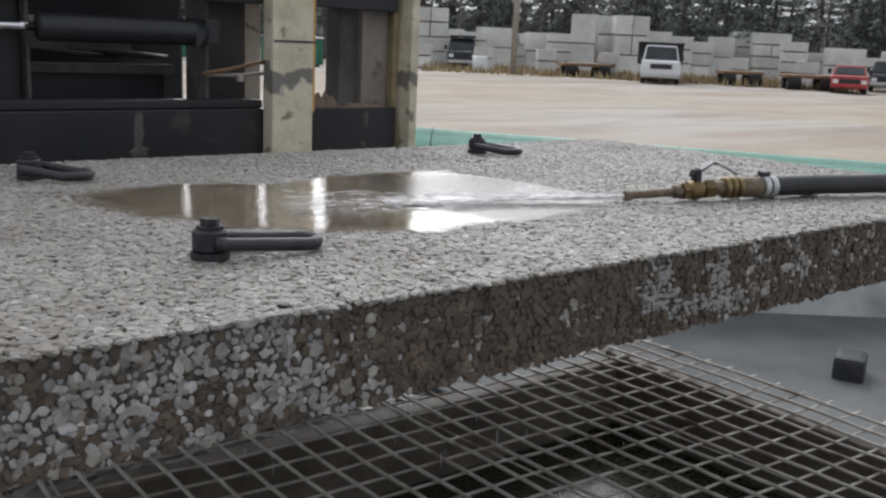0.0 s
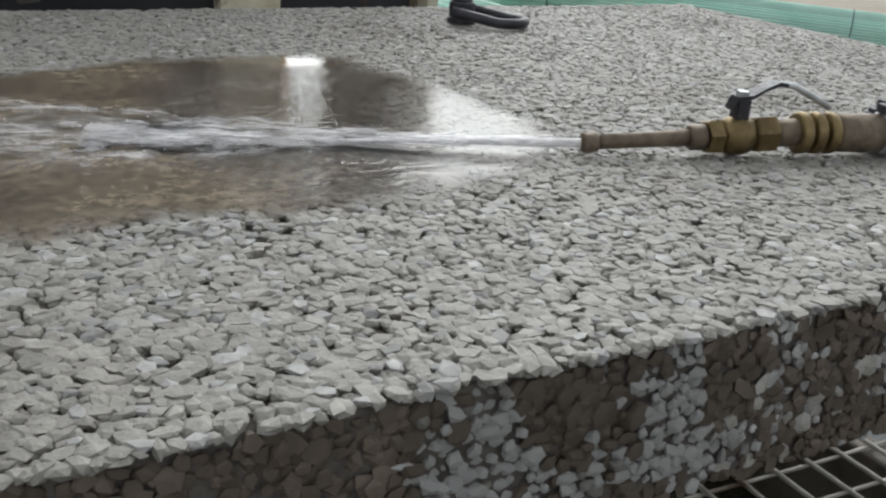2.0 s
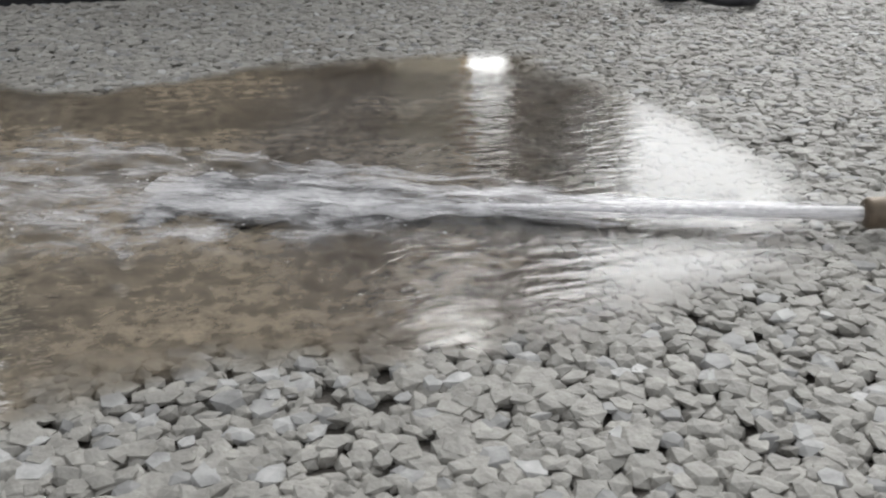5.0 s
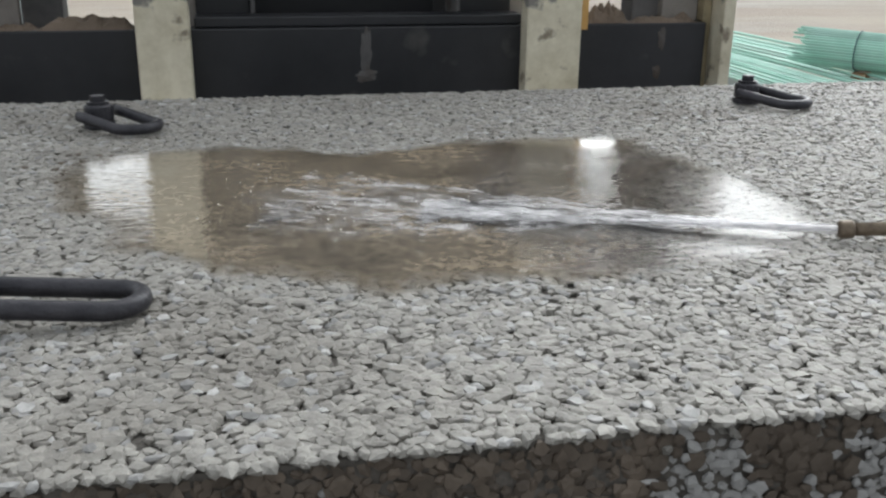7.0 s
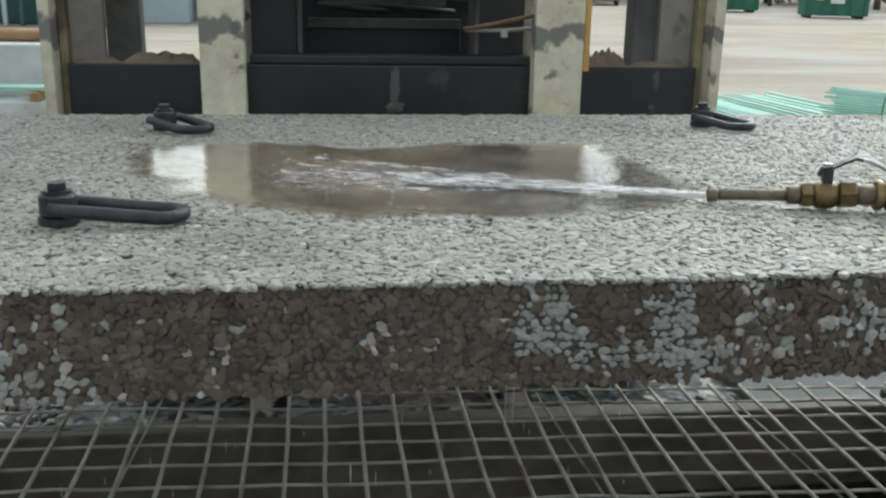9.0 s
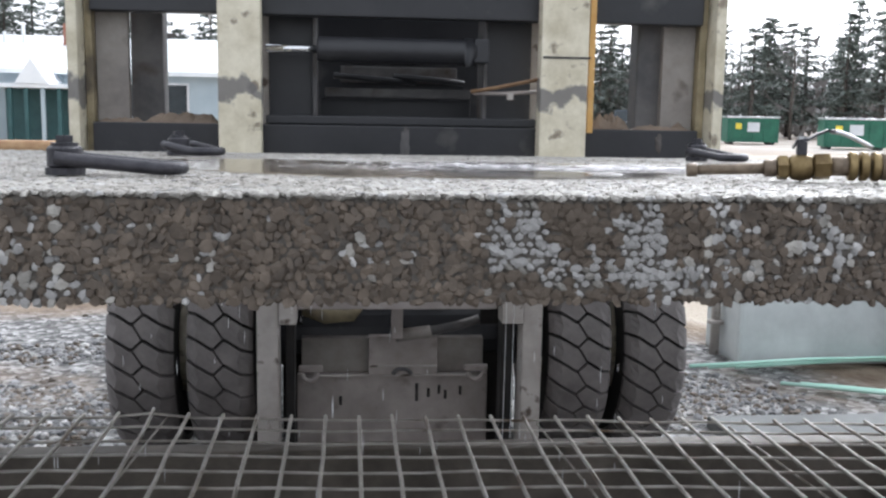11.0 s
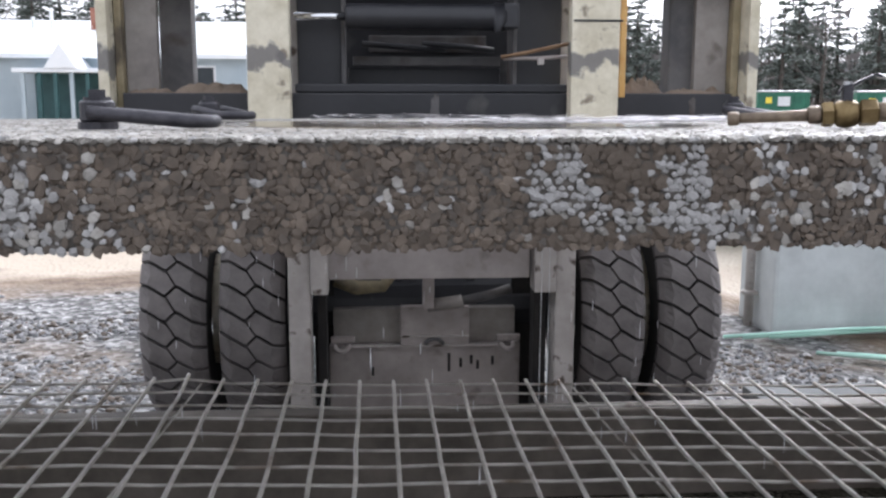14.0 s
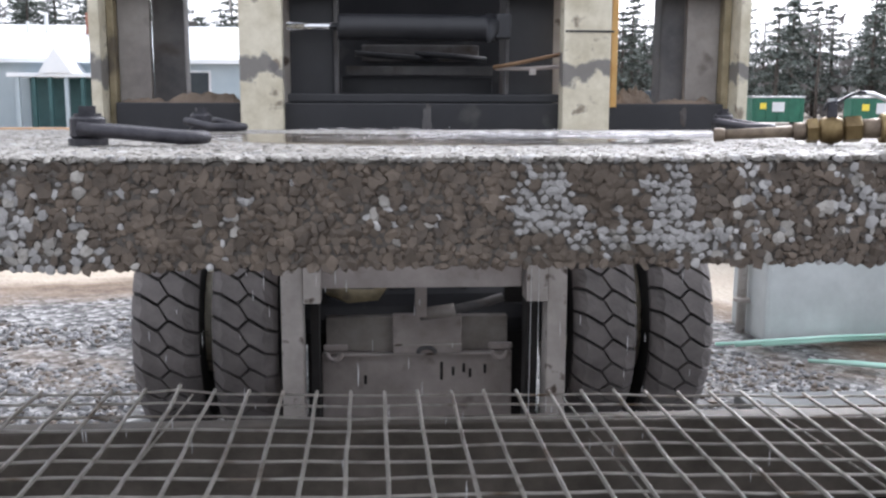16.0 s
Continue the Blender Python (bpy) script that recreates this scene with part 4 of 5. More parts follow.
            edge.append(bm.verts.new(((x0 + x1) / 2 + (x1 - x0) * 0.6 * q * math.cos(a), Y + 0.0885, (z0 + z1) / 2 + (z1 - z0) * 0.6 * q * math.sin(a))))
        mid = bm.verts.new(((x0 + x1) / 2, Y + 0.084, (z0 + z1) / 2))
        for k in range(28):
            bm.faces.new((edge[k], edge[(k + 1) % 28], mid))
        bmesh.ops.recalc_face_normals(bm, faces=bm.faces)
        p("mud_splash", bm, M_DARKGREY)
    # inner mast between the forks
    for x0, x1 in ((-0.62, -0.44), (0.27, 0.463)):
        p("inner_mast_plate", box(x0, x1, Y + 0.26, Y + 0.30, 0.05, 2.6, 0.006), M_BLACK)
    for x0, x1 in ((-0.44, -0.425), (0.255, 0.27)):
        p("mast_flange", box(x0, x1, Y + 0.20, Y + 0.40, 0.05, 2.6, 0.004), M_DARKGREY)
    p("rear_plate", box(-0.424, 0.254, Y + 0.62, Y + 0.66, 0.0, 0.30, 0.006), M_BLACK)
    p("cross_tie", box(-0.40, 0.24, Y + 0.50, Y + 0.56, 0.305, 0.345, 0.004), M_DARKGREY)
    p("side_shift_cylinder", tube([(-0.42, Y + 0.12, 0.490), (-0.41, Y + 0.12, 0.490), (0.16, Y + 0.12, 0.490), (0.17, Y + 0.12, 0.490), (0.17, Y + 0.12, 0.490), (0.21, Y + 0.12, 0.490)], [0.045, 0.052, 0.052, 0.060, 0.060, 0.056], 20), M_BLACK, "black hydraulic cylinder", True)
    p("cylinder_rod", tube([(-0.62, Y + 0.12, 0.490), (-0.41, Y + 0.12, 0.490)], 0.016, 14), M_CHROME, "bright polished cylinder rod", True)
    p("cylinder_lug", box(0.20, 0.26, Y + 0.07, Y + 0.17, 0.445, 0.545, 0.008), M_BLACK)
    p("hydraulic_hose", tube([(0.19, Y + 0.08, 0.33), (0.3, Y + 0.07, 0.35), (0.46, Y + 0.07, 0.385)], 0.008, 8), M_RUST, "", True)
    p("hydraulic_hose", tube([(0.2, Y + 0.09, 0.325), (0.32, Y + 0.08, 0.325), (0.47, Y + 0.08, 0.335)], 0.008, 8), M_MUDSTEEL, "", True)
    p("hose_clip", box(0.335, 0.36, Y + 0.06, Y + 0.085, 0.30, 0.325, 0.003), M_RAIL)
    for a, b in ((-0.36, 0.0), (-0.1, 0.21)):
        p("hydraulic_hose", tube([(a, Y + 0.5, 0.40), (a * 0.5 + b * 0.5, Y + 0.48, 0.385 + 0.02 * b), (b, Y + 0.5, 0.375)], 0.014, 8), M_BLACK, "", True)
    p("tie_strap", box(0.462, 0.655, Y - 0.004, Y + 0.002, 0.468, 0.476, 0.001), M_BLACK)
    p("orange_strip", box(0.66, 0.684, Y + 0.05, Y + 0.08, 0.17, 0.92, 0.003), M_ORANGE, "orange painted steel strip")
    # mast below the slab
    D = Y + 0.30
    for x0, x1 in ((-0.685, -0.592), (0.468, 0.555)):
        p("mast_rail", box(x0, x1, D, D + 0.16, -1.42, 2.6, 0.006), M_RAIL, "dirty pale mast rail")
    for x0, x1 in ((-0.588, -0.514), (0.372, 0.464)):
        p("inner_rail", box(x0, x1, D - 0.03, D + 0.10, -0.69, 0.0, 0.005), M_RAIL)
        # channel hollow as a solid near-black bar, its shade put into the colour
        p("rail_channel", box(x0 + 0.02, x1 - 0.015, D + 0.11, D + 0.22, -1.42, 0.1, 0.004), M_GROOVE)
    p("lower_cross_bar", box(-0.52, 0.357, D + 0.02, D + 0.07, -0.632, -0.38, 0.006), M_MUDSTEEL)
    p("axle_cover", box(-0.53, 0.36, D + 0.30, D + 0.36, -1.40, -1.006, 0.008), M_MUDSTEEL, "mud-splashed grey axle cover")
    p("axle_cover_upper", box(-0.51, 0.34, D + 0.33, D + 0.42, -1.004, -0.835, 0.006), M_WEB, "grimy dark grey upper axle cover")
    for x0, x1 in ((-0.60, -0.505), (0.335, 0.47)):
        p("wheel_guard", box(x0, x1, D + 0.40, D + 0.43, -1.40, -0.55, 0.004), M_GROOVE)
    p("cover_ledge", box(-0.44, 0.265, D + 0.272, D + 0.30, -1.012, -1.003, 0.003), M_RAIL)
    p("axle_step_plate", box(-0.20, 0.118, D + 0.27, D + 0.328, -1.001, -0.815, 0.005), M_MUDSTEEL)
    p("step_plate_lip", box(-0.20, 0.118, D + 0.258, D + 0.268, -0.962, -0.953, 0.002), M_RAIL)
    arch = [(-0.045 + 0.04 * math.cos(math.pi * k / 8), D + 0.264, -0.999 + 0.028 * math.sin(math.pi * k / 8)) for k in range(9)]
    p("tow_eye", tube(arch, 0.010, 8), M_DARKGREY, "", True)
    for x in (-0.47, 0.295):
        ring = [(x + 0.035 * math.cos(math.pi * k / 8), D + 0.25 - 0.01 * math.sin(math.pi * k / 8), -0.985 - 0.035 * math.sin(math.pi * k / 8)) for k in range(9)]
        p("cover_lug", tube(ring, 0.012, 8), M_MUDSTEEL, "", True)
        p("lug_plate", box(x - 0.05, x + 0.06, D + 0.262, D + 0.29, -0.985, -0.955, 0.006), M_MUDSTEEL)
    p("tilt_hose", tube([(-0.08, D + 0.2, -0.795), (0.06, D + 0.19, -0.775), (0.08, D + 0.19, -0.77)], 0.030, 12), M_WEB, "muddy brown thick hose end", True)
    p("tilt_hose", tube([(0.07, D + 0.19, -0.772), (0.2, D + 0.19, -0.745), (0.30, D + 0.2, -0.715)], 0.022, 10), M_DARKGREY, "", True)
    p("hose_block", box(-0.10, -0.05, D + 0.16, D + 0.24, -0.80, -0.5, 0.004), M_MUDSTEEL)
    p("hydraulic_pipe", tube([(-0.05, D + 0.3, -0.655), (0.12, D + 0.29, -0.668), (0.34, D + 0.3, -0.66)], 0.012, 8), M_RUST, "", True)
    p("yellow_bracket", tube([(-0.50, D + 0.36, -0.70), (-0.40, D + 0.35, -0.735), (-0.28, D + 0.35, -0.73), (-0.22, D + 0.36, -0.66)], [0.03, 0.035, 0.03, 0.02], 10), M_OLIVE, "dirty yellow bracket", True)
    for x0, x1 in ((-0.22, -0.185), (-0.15, -0.12), (0.12, 0.16)):
        p("strut", box(x0, x1, D + 0.45, D + 0.49, -0.95, -0.3, 0.004), M_BLACK)
    # slots are near-black slips on the cover; their inner shade is colour
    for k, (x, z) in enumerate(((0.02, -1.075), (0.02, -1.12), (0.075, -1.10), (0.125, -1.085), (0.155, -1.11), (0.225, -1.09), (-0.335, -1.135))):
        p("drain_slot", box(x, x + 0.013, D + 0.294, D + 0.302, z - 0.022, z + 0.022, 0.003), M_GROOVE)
    # wheels
    R = 0.56
    for side, xs in ((-1, (-1.213, -0.866)), (1, (0.766, 1.123))):
        wheel = part("wheel", tube([((min(xs) - 0.1), 0, 0), ((max(xs) + 0.1), 0, 0)], 0.27, 24), M_YELLOW, lift, "dirty yellow wheel with two tyres")
        wheel.location = (0, 3.34, GROUND + R - 0.01)
        for xc in xs:
            tyre(wheel, xc, 0.29, R)
    # truck body behind the mast
    part("axle", tube([(-0.9, 3.34, 0.36), (0.75, 3.34, 0.36)], 0.16, 16), M_BLACK, lift)
    part("chassis", box(-0.62, 0.48, 3.55, 6.4, 0.25, 0.95, 0.03), M_BLACK, lift)
    # Unseen dash top and cab front, added to block sky mirrored in the puddle.
    part("dash_panel", box(-0.66, 0.52, 3.5, 3.6, 0.9, 3.2, 0.02), M_BLACK, lift)
    part("cab_sky_block", box(-1.0, 0.86, 3.62, 3.72, 2.1, 4.2, 0.02), M_BLACK, lift)
    part("dash_strip", box(-0.34, 0.24, 3.46, 3.499, 1.60, 1.68, 0.008), M_DARKGREY, lift)
    part("dash_strip", box(-0.30, 0.10, 3.47, 3.499, 1.72, 1.75, 0.006), M_RAIL, lift)
    part("counterweight", box(-1.15, 1.0, 5.6, 7.0, 0.15, 0.85, 0.06), M_YELLOW, lift)
    for x0, x1 in ((-0.80, -0.62), (0.48, 0.66)):
        part("side_frame", box(x0, x1, 3.2, 4.6, 0.55, 0.85, 0.02), M_BLACK, lift)
    return lift


forklift()


# ---- concrete blocks and loose things near the forklift ----
def concrete_block(x0, x1, y0, y1, z1, turn, label):
    ob = thing("concrete_block", label, "concrete block", pose((x0 + x1) / 2, (y0 + y1) / 2, GROUND, 0, 0, turn))
    w, d = (x1 - x0) / 2, (y1 - y0) / 2
    part("block_body", box(-w, w, -d, d, -0.03, z1 - GROUND, 0.03), M_CONC, ob)
    return ob


concrete_block(2.45, 4.9, 4.80, 5.40, 0.60, 0.5, "large pale grey precast concrete block on gravel")
concrete_block(3.4, 6.4, 2.7, 3.3, 0.75, -38, "long pale grey precast concrete block beside the trough")
ob = thing("pipe_post", "thin grey steel pipe post with a clamp beside the concrete block", "pipe", Matrix.Translation((2.40, 5.08, GROUND)))
part("pipe", tube([(0, 0, -0.03), (0, 0, 1.05)], 0.032, 12), M_RAIL, ob, smooth=True)
for z in (0.20, 0.93):
    part("collar", tube([(0, 0, z), (0, 0, z + 0.008), (0, 0, z + 0.03), (0, 0, z + 0.038)], [0.036, 0.058, 0.058, 0.036], 14), M_RAIL, ob)
ob = thing("stone_lump", "dark wet stone lump on the ground", "stone", pose(4.0, 1.62, GROUND + 0.05, 0, 0, 25))
part("lump", box(-0.13, 0.13, -0.09, 0.09, -0.03, 0.14, 0.035), M_HOSE, ob)


# ---- green coated bars ----
def bar_pile(name, label, start, heading, length, width, count, layers, seed, r=0.016, base=0.12, bearers=(0.12, 0.5, 0.88)):
    ob = thing(name, label, "rebar", pose(start[0], start[1], GROUND, 0, 0, heading))
    g = random.Random(seed)
    for i in range(count):
        x = -width / 2 + width * (i + g.uniform(-0.3, 0.3)) / count
        z = base + r * 2.1 * g.randrange(layers)
        s = g.uniform(-0.25, 0.25)
        skew = g.uniform(-0.05, 0.05)
        pts = [(s, x, z), (s + length / 3, x + skew * 0.3, z + 0.01), (s + 2 * length / 3, x + skew * 0.7, z - 0.01), (s + length, x + skew, z)]
        part("bar", tube(pts, r, 6), M_EPOXY, ob, smooth=True)
    for u in bearers:
        part("bearer", box(length * u - 0.05, length * u + 0.05, -width / 2 - 0.1, width / 2 + 0.1, -0.02, base - 0.02, 0.01), M_CONC if base > 0.3 else M_TIMBER, ob)
    return ob


def bar_bundle(label, start, heading, length, radius, seed, lift=0.1):
    ob = thing("rebar_bundle", label, "rebar", pose(start[0], start[1], GROUND, 0, 1.1, heading), group="green bar bundles")
    g = random.Random(seed)
    r = 0.0105
    for ring in range(2):
        q = radius - ring * 0.022
        cnt = max(1, int(2 * math.pi * q / 0.0225))
        for k in range(cnt):
            a = 2 * math.pi * k / cnt
            s = g.uniform(-0.1, 0.1)
            part("bar", tube([(s, q * math.cos(a), lift + radius + q * math.sin(a)), (s + length, q * math.cos(a), lift + radius + q * math.sin(a))], r, 6), M_EPOXY, ob, smooth=True)
    for u in (0.07, 0.45):
        pts = [(length * u, (radius + 0.014) * math.cos(t * math.pi / 8), lift + radius + (radius + 0.014) * math.sin(t * math.pi / 8)) for t in range(17)]
        part("tie_wire", tube(pts, 0.005, 6), M_TEAL, ob)
        part("bearer", box(length * u, length * u + 0.12, -radius, radius, -0.02, lift - 0.02, 0.01), M_TIMBER, ob)
    return ob


bar_pile("rebar_pile", "spread layer of mint green epoxy-coated reinforcing bars on bearers", (4.15, 9.2), -84, 5.2, 1.75, 60, 3, 5, 0.010, 0.64)
bar_bundle("round bundle of mint green epoxy-coated reinforcing bars tied with wire", (4.35, 7.0), -46, 6.5, 0.15, 3, 0.72)
bar_pile("rebar_pile", "few long green coated reinforcing bars on bearers", (5.95, 6.1), -68, 4.6, 0.16, 6, 2, 15, 0.010, 0.72)
bar_pile("rebar_pile", "few loose green coated reinforcing bars on the ground", (2.20, 4.60), 7, 2.6, 0.10, 4, 2, 8, 0.013, 0.02, ())
bar_pile("rebar_pile", "few loose green coated reinforcing bars on the ground", (2.62, 4.20), -26, 2.4, 0.10, 3, 1, 9, 0.013, 0.02, ())


# ---- pale blocks with bars and a pipe, left of the forklift ----
concrete_block(-8.6, -2.4, 10.42, 11.3, 0.88, 0, "long pale grey concrete wall block beyond the gravel")
concrete_block(-8.6, -2.6, 9.86, 10.38, 0.30, 0, "low pale grey concrete kerb block before the wall block")
ob = bar_pile("rebar_pile", "green coated reinforcing bars lying on the low block", (-8.5, 10.12), 0, 5.8, 0.3, 9, 2, 21, 0.014)
ob.location.z = 0.30
ob = thing("rusty_pipe", "rusty orange-brown pipe lying on the wall block", "pipe", pose(-3.3, 10.85, 0.88))
part("pipe", tube([(-2.6, 0, 0.075), (-1.2, 0.02, 0.075), (0.0, 0, 0.075)], 0.075, 14), M_TIMBER, ob, smooth=True)
part("pipe_flange", tube([(-0.03, 0, 0.075), (0.02, 0, 0.075)], 0.11, 16), M_RUST, ob)


# ---- house ----
def house():
    ob = thing("house", "low pale blue-grey house with snow-white roof and porch", "house", pose(-4.9, 35.0, GROUND, 0, 0, 3))
    L, D, E, Rg = 17.0, 9.0, 2.85, 4.2
    bm = box(-L, 0, 0, D, 0, E, 0.02)
    part("wall", bm, M_SIDING, ob)
    bm = bmesh.new()
    for k in range(14):
        box(-L - 0.02, 0.02, -0.012, 0.0, 0.05 + k * 0.19, 0.05 + k * 0.19 + 0.03, 0, bm)
    part("siding_laps", bm, M_SIDING, ob)
    bm = bmesh.new()
    o = 0.45
    v = [bm.verts.new(q) for q in ((-L - o, -o, E - 0.12), (o, -o, E - 0.12), (o, D / 2, Rg), (-L - o, D / 2, Rg), (o, D + o, E - 0.12), (-L - o, D + o, E - 0.12))]
    w = [bm.verts.new((q.co.x, q.co.y, q.co.z + 0.16)) for q in v]
    for q in ((0, 1, 2, 3), (3, 2, 4, 5)):
        bm.faces.new([w[k] for k in q])
        bm.faces.new([v[k] for k in q][::-1])
    for a, b in ((0, 1), (1, 2), (2, 4), (4, 5), (5, 3), (3, 0)):
        bm.faces.new((v[a], v[b], w[b], w[a]))
    part("roof", bm, M_SNOWROOF, ob)
    bm = bmesh.new()
    for x in (-0.01, -L + 0.01):
        t = [bm.verts.new(q) for q in ((x, 0, E - 0.05), (x, D, E - 0.05), (x, D / 2, Rg - 0.05))]
        bm.faces.new(t)
    part("gable", bm, M_SIDING, ob)
    part("chimney", box(-6.1, -5.5, 3.0, 3.6, 3.3, 4.75, 0.02), M_BRICK, ob)
    for x, h in ((-7.6, 4.7), (-8.3, 4.4)):
        part("vent_pipe", tube([(x, 3.2, 3.4), (x, 3.2, h)], 0.07, 10), M_WHITEP, ob)
    for x in (-12.6, -3.2, -1.6):
        wnd = part("window", box(x - 0.5, x + 0.5, -0.06, 0.0, 1.2, 2.5, 0.01), M_WHITEP, ob)
        part("pane", box(x - 0.42, x + 0.42, -0.075, -0.062, 1.28, 2.42, 0), M_GLASSDARK, wnd)
    # porch
    part("porch_roof", box(-7.6, -3.4, -2.2, 0.0, 2.2, 2.34, 0.02), M_SNOWROOF, ob)
    part("porch_wall", box(-7.3, -3.5, -0.6, -0.02, 0, 2.19, 0.01), M_TEAL, ob)
    for k in range(8):
        x = -7.35 + k * 0.53
        part("porch_post", box(x, x + 0.13, -2.1, -1.95, 0, 2.2, 0.01), M_TEAL if k % 3 else M_SIDING, ob)
    bm = bmesh.new()
    t = [bm.verts.new(q) for q in ((-6.55, -2.25, 2.34), (-5.45, -2.25, 2.34), (-6.0, -2.25, 3.2), (-6.55, 1.3, 2.34), (-5.45, 1.3, 2.34), (-6.0, 1.3, 3.2))]
    for q in ((0, 1, 2), (0, 2, 5, 3), (1, 4, 5, 2), (3, 5, 4)):
        bm.faces.new([t[k] for k in q])
    part("porch_gable", bm, M_SNOWROOF, ob)
    return ob


house()
shed = thing("shed", "small pale grey shed with snowy mono-pitch roof", "shed", pose(-4.0, 37, GROUND))
part("wall", box(0, 6.5, 0, 5, 0, 2.8, 0.02), M_SIDING, shed)
bm = box(-0.4, 6.9, -0.5, 5.4, 2.8, 3.0, 0.02, m=Matrix.Rotation(radians(-6), 4, 'Y'))
bmesh.ops.translate(bm, vec=(0, 0, 0.1), verts=bm.verts)
part("roof", bm, M_SNOWROOF, shed)


# ---- far yard: a polar plan about the first standpoint ----
def spot(angle, dist):
    return -1.40 + dist * math.sin(radians(angle + 1.6)), -1.14 + dist * math.cos(radians(angle + 1.6))


def vehicle(name, label, angle, dist, paint, w, l, h, hood, bed=None, facing=None):
    """A car or truck whose front looks at the yard; local -y is its front."""
    x, y = spot(angle, dist)
    ob = thing(name, label, "car" if name == "car" else "truck", pose(x, y, GROUND, 0, 0, -angle if facing is None else facing))
    r = 0.36 if h < 1.6 else 0.42
    part("body", box(-w / 2, w / 2, -l / 2, l / 2, r * 0.75, hood, 0.09), paint, ob)
    bm = bmesh.new()
    y0, y1 = -l / 2 + 1.15, -l / 2 + (2.9 if bed else l * 0.72)
    lo = [(-w / 2 + 0.03, y0), (w / 2 - 0.03, y0), (w / 2 - 0.03, y1), (-w / 2 + 0.03, y1)]
    hi = [(-w / 2 + 0.2, y0 + 0.6), (w / 2 - 0.2, y0 + 0.6), (w / 2 - 0.2, y1 - 0.15), (-w / 2 + 0.2, y1 - 0.15)]
    a = [bm.verts.new((*q, hood - 0.02)) for q in lo]
    b = [bm.verts.new((*q, h)) for q in hi]
    for k in range(4):
        bm.faces.new((a[k], a[(k + 1) % 4], b[(k + 1) % 4], b[k]))
    bm.faces.new(b)
    bmesh.ops.bevel(bm, geom=bm.edges[:], offset=0.05, segments=2, affect='EDGES')
    part("cab", bm, paint, ob)
    bm = bmesh.new()
    q = [bm.verts.new(c) for c in ((-w / 2 + 0.14, y0 + 0.04, hood + 0.06), (w / 2 - 0.14, y0 + 0.04, hood + 0.06), (w / 2 - 0.26, y0 + 0.52, h - 0.09), (-w / 2 + 0.26, y0 + 0.52, h - 0.09))]
    bm.faces.new(q)
    bmesh.ops.translate(bm, vec=(0, -0.025, 0.01), verts=bm.verts)
    bmesh.ops.solidify(bm, geom=bm.faces[:], thickness=0.02)
    part("windscreen", bm, M_GLASSDARK, ob)
    part("grille", box(-w * 0.28, w * 0.28, -l / 2 - 0.03, -l / 2 + 0.05, hood - 0.42, hood - 0.16, 0.02), M_BLACK, ob)
    part("bumper", box(-w * 0.49, w * 0.49, -l / 2 - 0.12, -l / 2 + 0.08, r * 0.9, r * 0.9 + 0.2, 0.04), M_ZINC if h > 1.6 else paint, ob)
    for sx in (-1, 1):
        part("headlight", box(sx * w * 0.31, sx * w * 0.46, -l / 2 - 0.035, -l / 2 + 0.05, hood - 0.40, hood - 0.2, 0.02), M_LAMP, ob)
        part("mirror", box(sx * (w / 2 + 0.02), sx * (w / 2 + 0.2), y0 + 0.2, y0 + 0.3, hood + 0.05, hood + 0.32, 0.03), M_BLACK, ob)
        for yy in (-l / 2 + 0.85, l / 2 - 0.95):
            wh = part("wheel", tube([(sx * (w / 2 - 0.24), yy, r), (sx * (w / 2 - 0.01), yy, r)], r, 20), M_GROOVE, ob)
            part("rim", tube([(sx * (w / 2 - 0.03), yy, r), (sx * (w / 2 + 0.004), yy, r)], r * 0.55, 14), M_ZINC, wh)
    if bed:
        part("dump_body", box(-bed / 2, bed / 2, y1 + 0.05, l / 2 + 0.4, hood - 0.25, h + 0.18, 0.04), M_BLACK, ob, "black dump body")
        part("cab_shield", box(-bed / 2, bed / 2, y0 + 0.7, y1 + 0.1, h + 0.08, h + 0.16, 0.02), M_BLACK, ob)
    return ob


vehicle("dump_truck", "white truck with black dump body parked in the yard", 49.2, 57, M_WHITEP, 2.05, 6.2, 2.05, 1.22, 2.5)
t = vehicle("pickup_truck", "dark blue truck with roof lamps parked before stacks", 37.8, 66, M_BLUEP, 1.95, 5.2, 1.95, 1.15)
part("roof_rack", box(-0.85, 0.85, -1.2, 0.4, 1.98, 2.14, 0.03), M_BLACK, t)
vehicle("car", "red car with snowy windscreen parked in the yard", 59.3, 57, M_REDP, 1.8, 4.5, 1.42, 0.92)
vehicle("car", "dark car parked at the yard's edge", 61.2, 62, M_BLUEP, 1.9, 4.6, 1.7, 1.0)
vehicle("car", "white and blue car parked beside the containers", 19.6, 66, M_WHITEP, 1.85, 4.6, 1.6, 0.98)
vehicle("pickup_truck", "dark truck parked far across the yard", 15.6, 70, M_BLUEP, 1.95, 5.2, 1.95, 1.15)


def trailer(angle, dist, w, label):
    x, y = spot(angle, dist)
    ob = thing("flat_trailer", label, "trailer", pose(x, y, GROUND, 0, 0, -angle + 8))
    part("deck", box(-w / 2, w / 2, -1.1, 1.1, 0.62, 0.8, 0.02), M_RUST, ob)
    for sx in (-0.3, 0.3):
        for yy in (-0.95, 0.95):
            part("wheel", tube([(w * sx - 0.35, yy, 0.36), (w * sx + 0.35, yy, 0.36)], 0.36, 16), M_GROOVE, ob)
    return ob


trailer(45.0, 60, 3.2, "rusty low flat trailer with dark wheels")
trailer(53.6, 59, 2.4, "rusty low flat trailer loaded with pale blocks")
trailer(57.2, 58, 2.8, "rusty low flat trailer loaded with pale blocks")


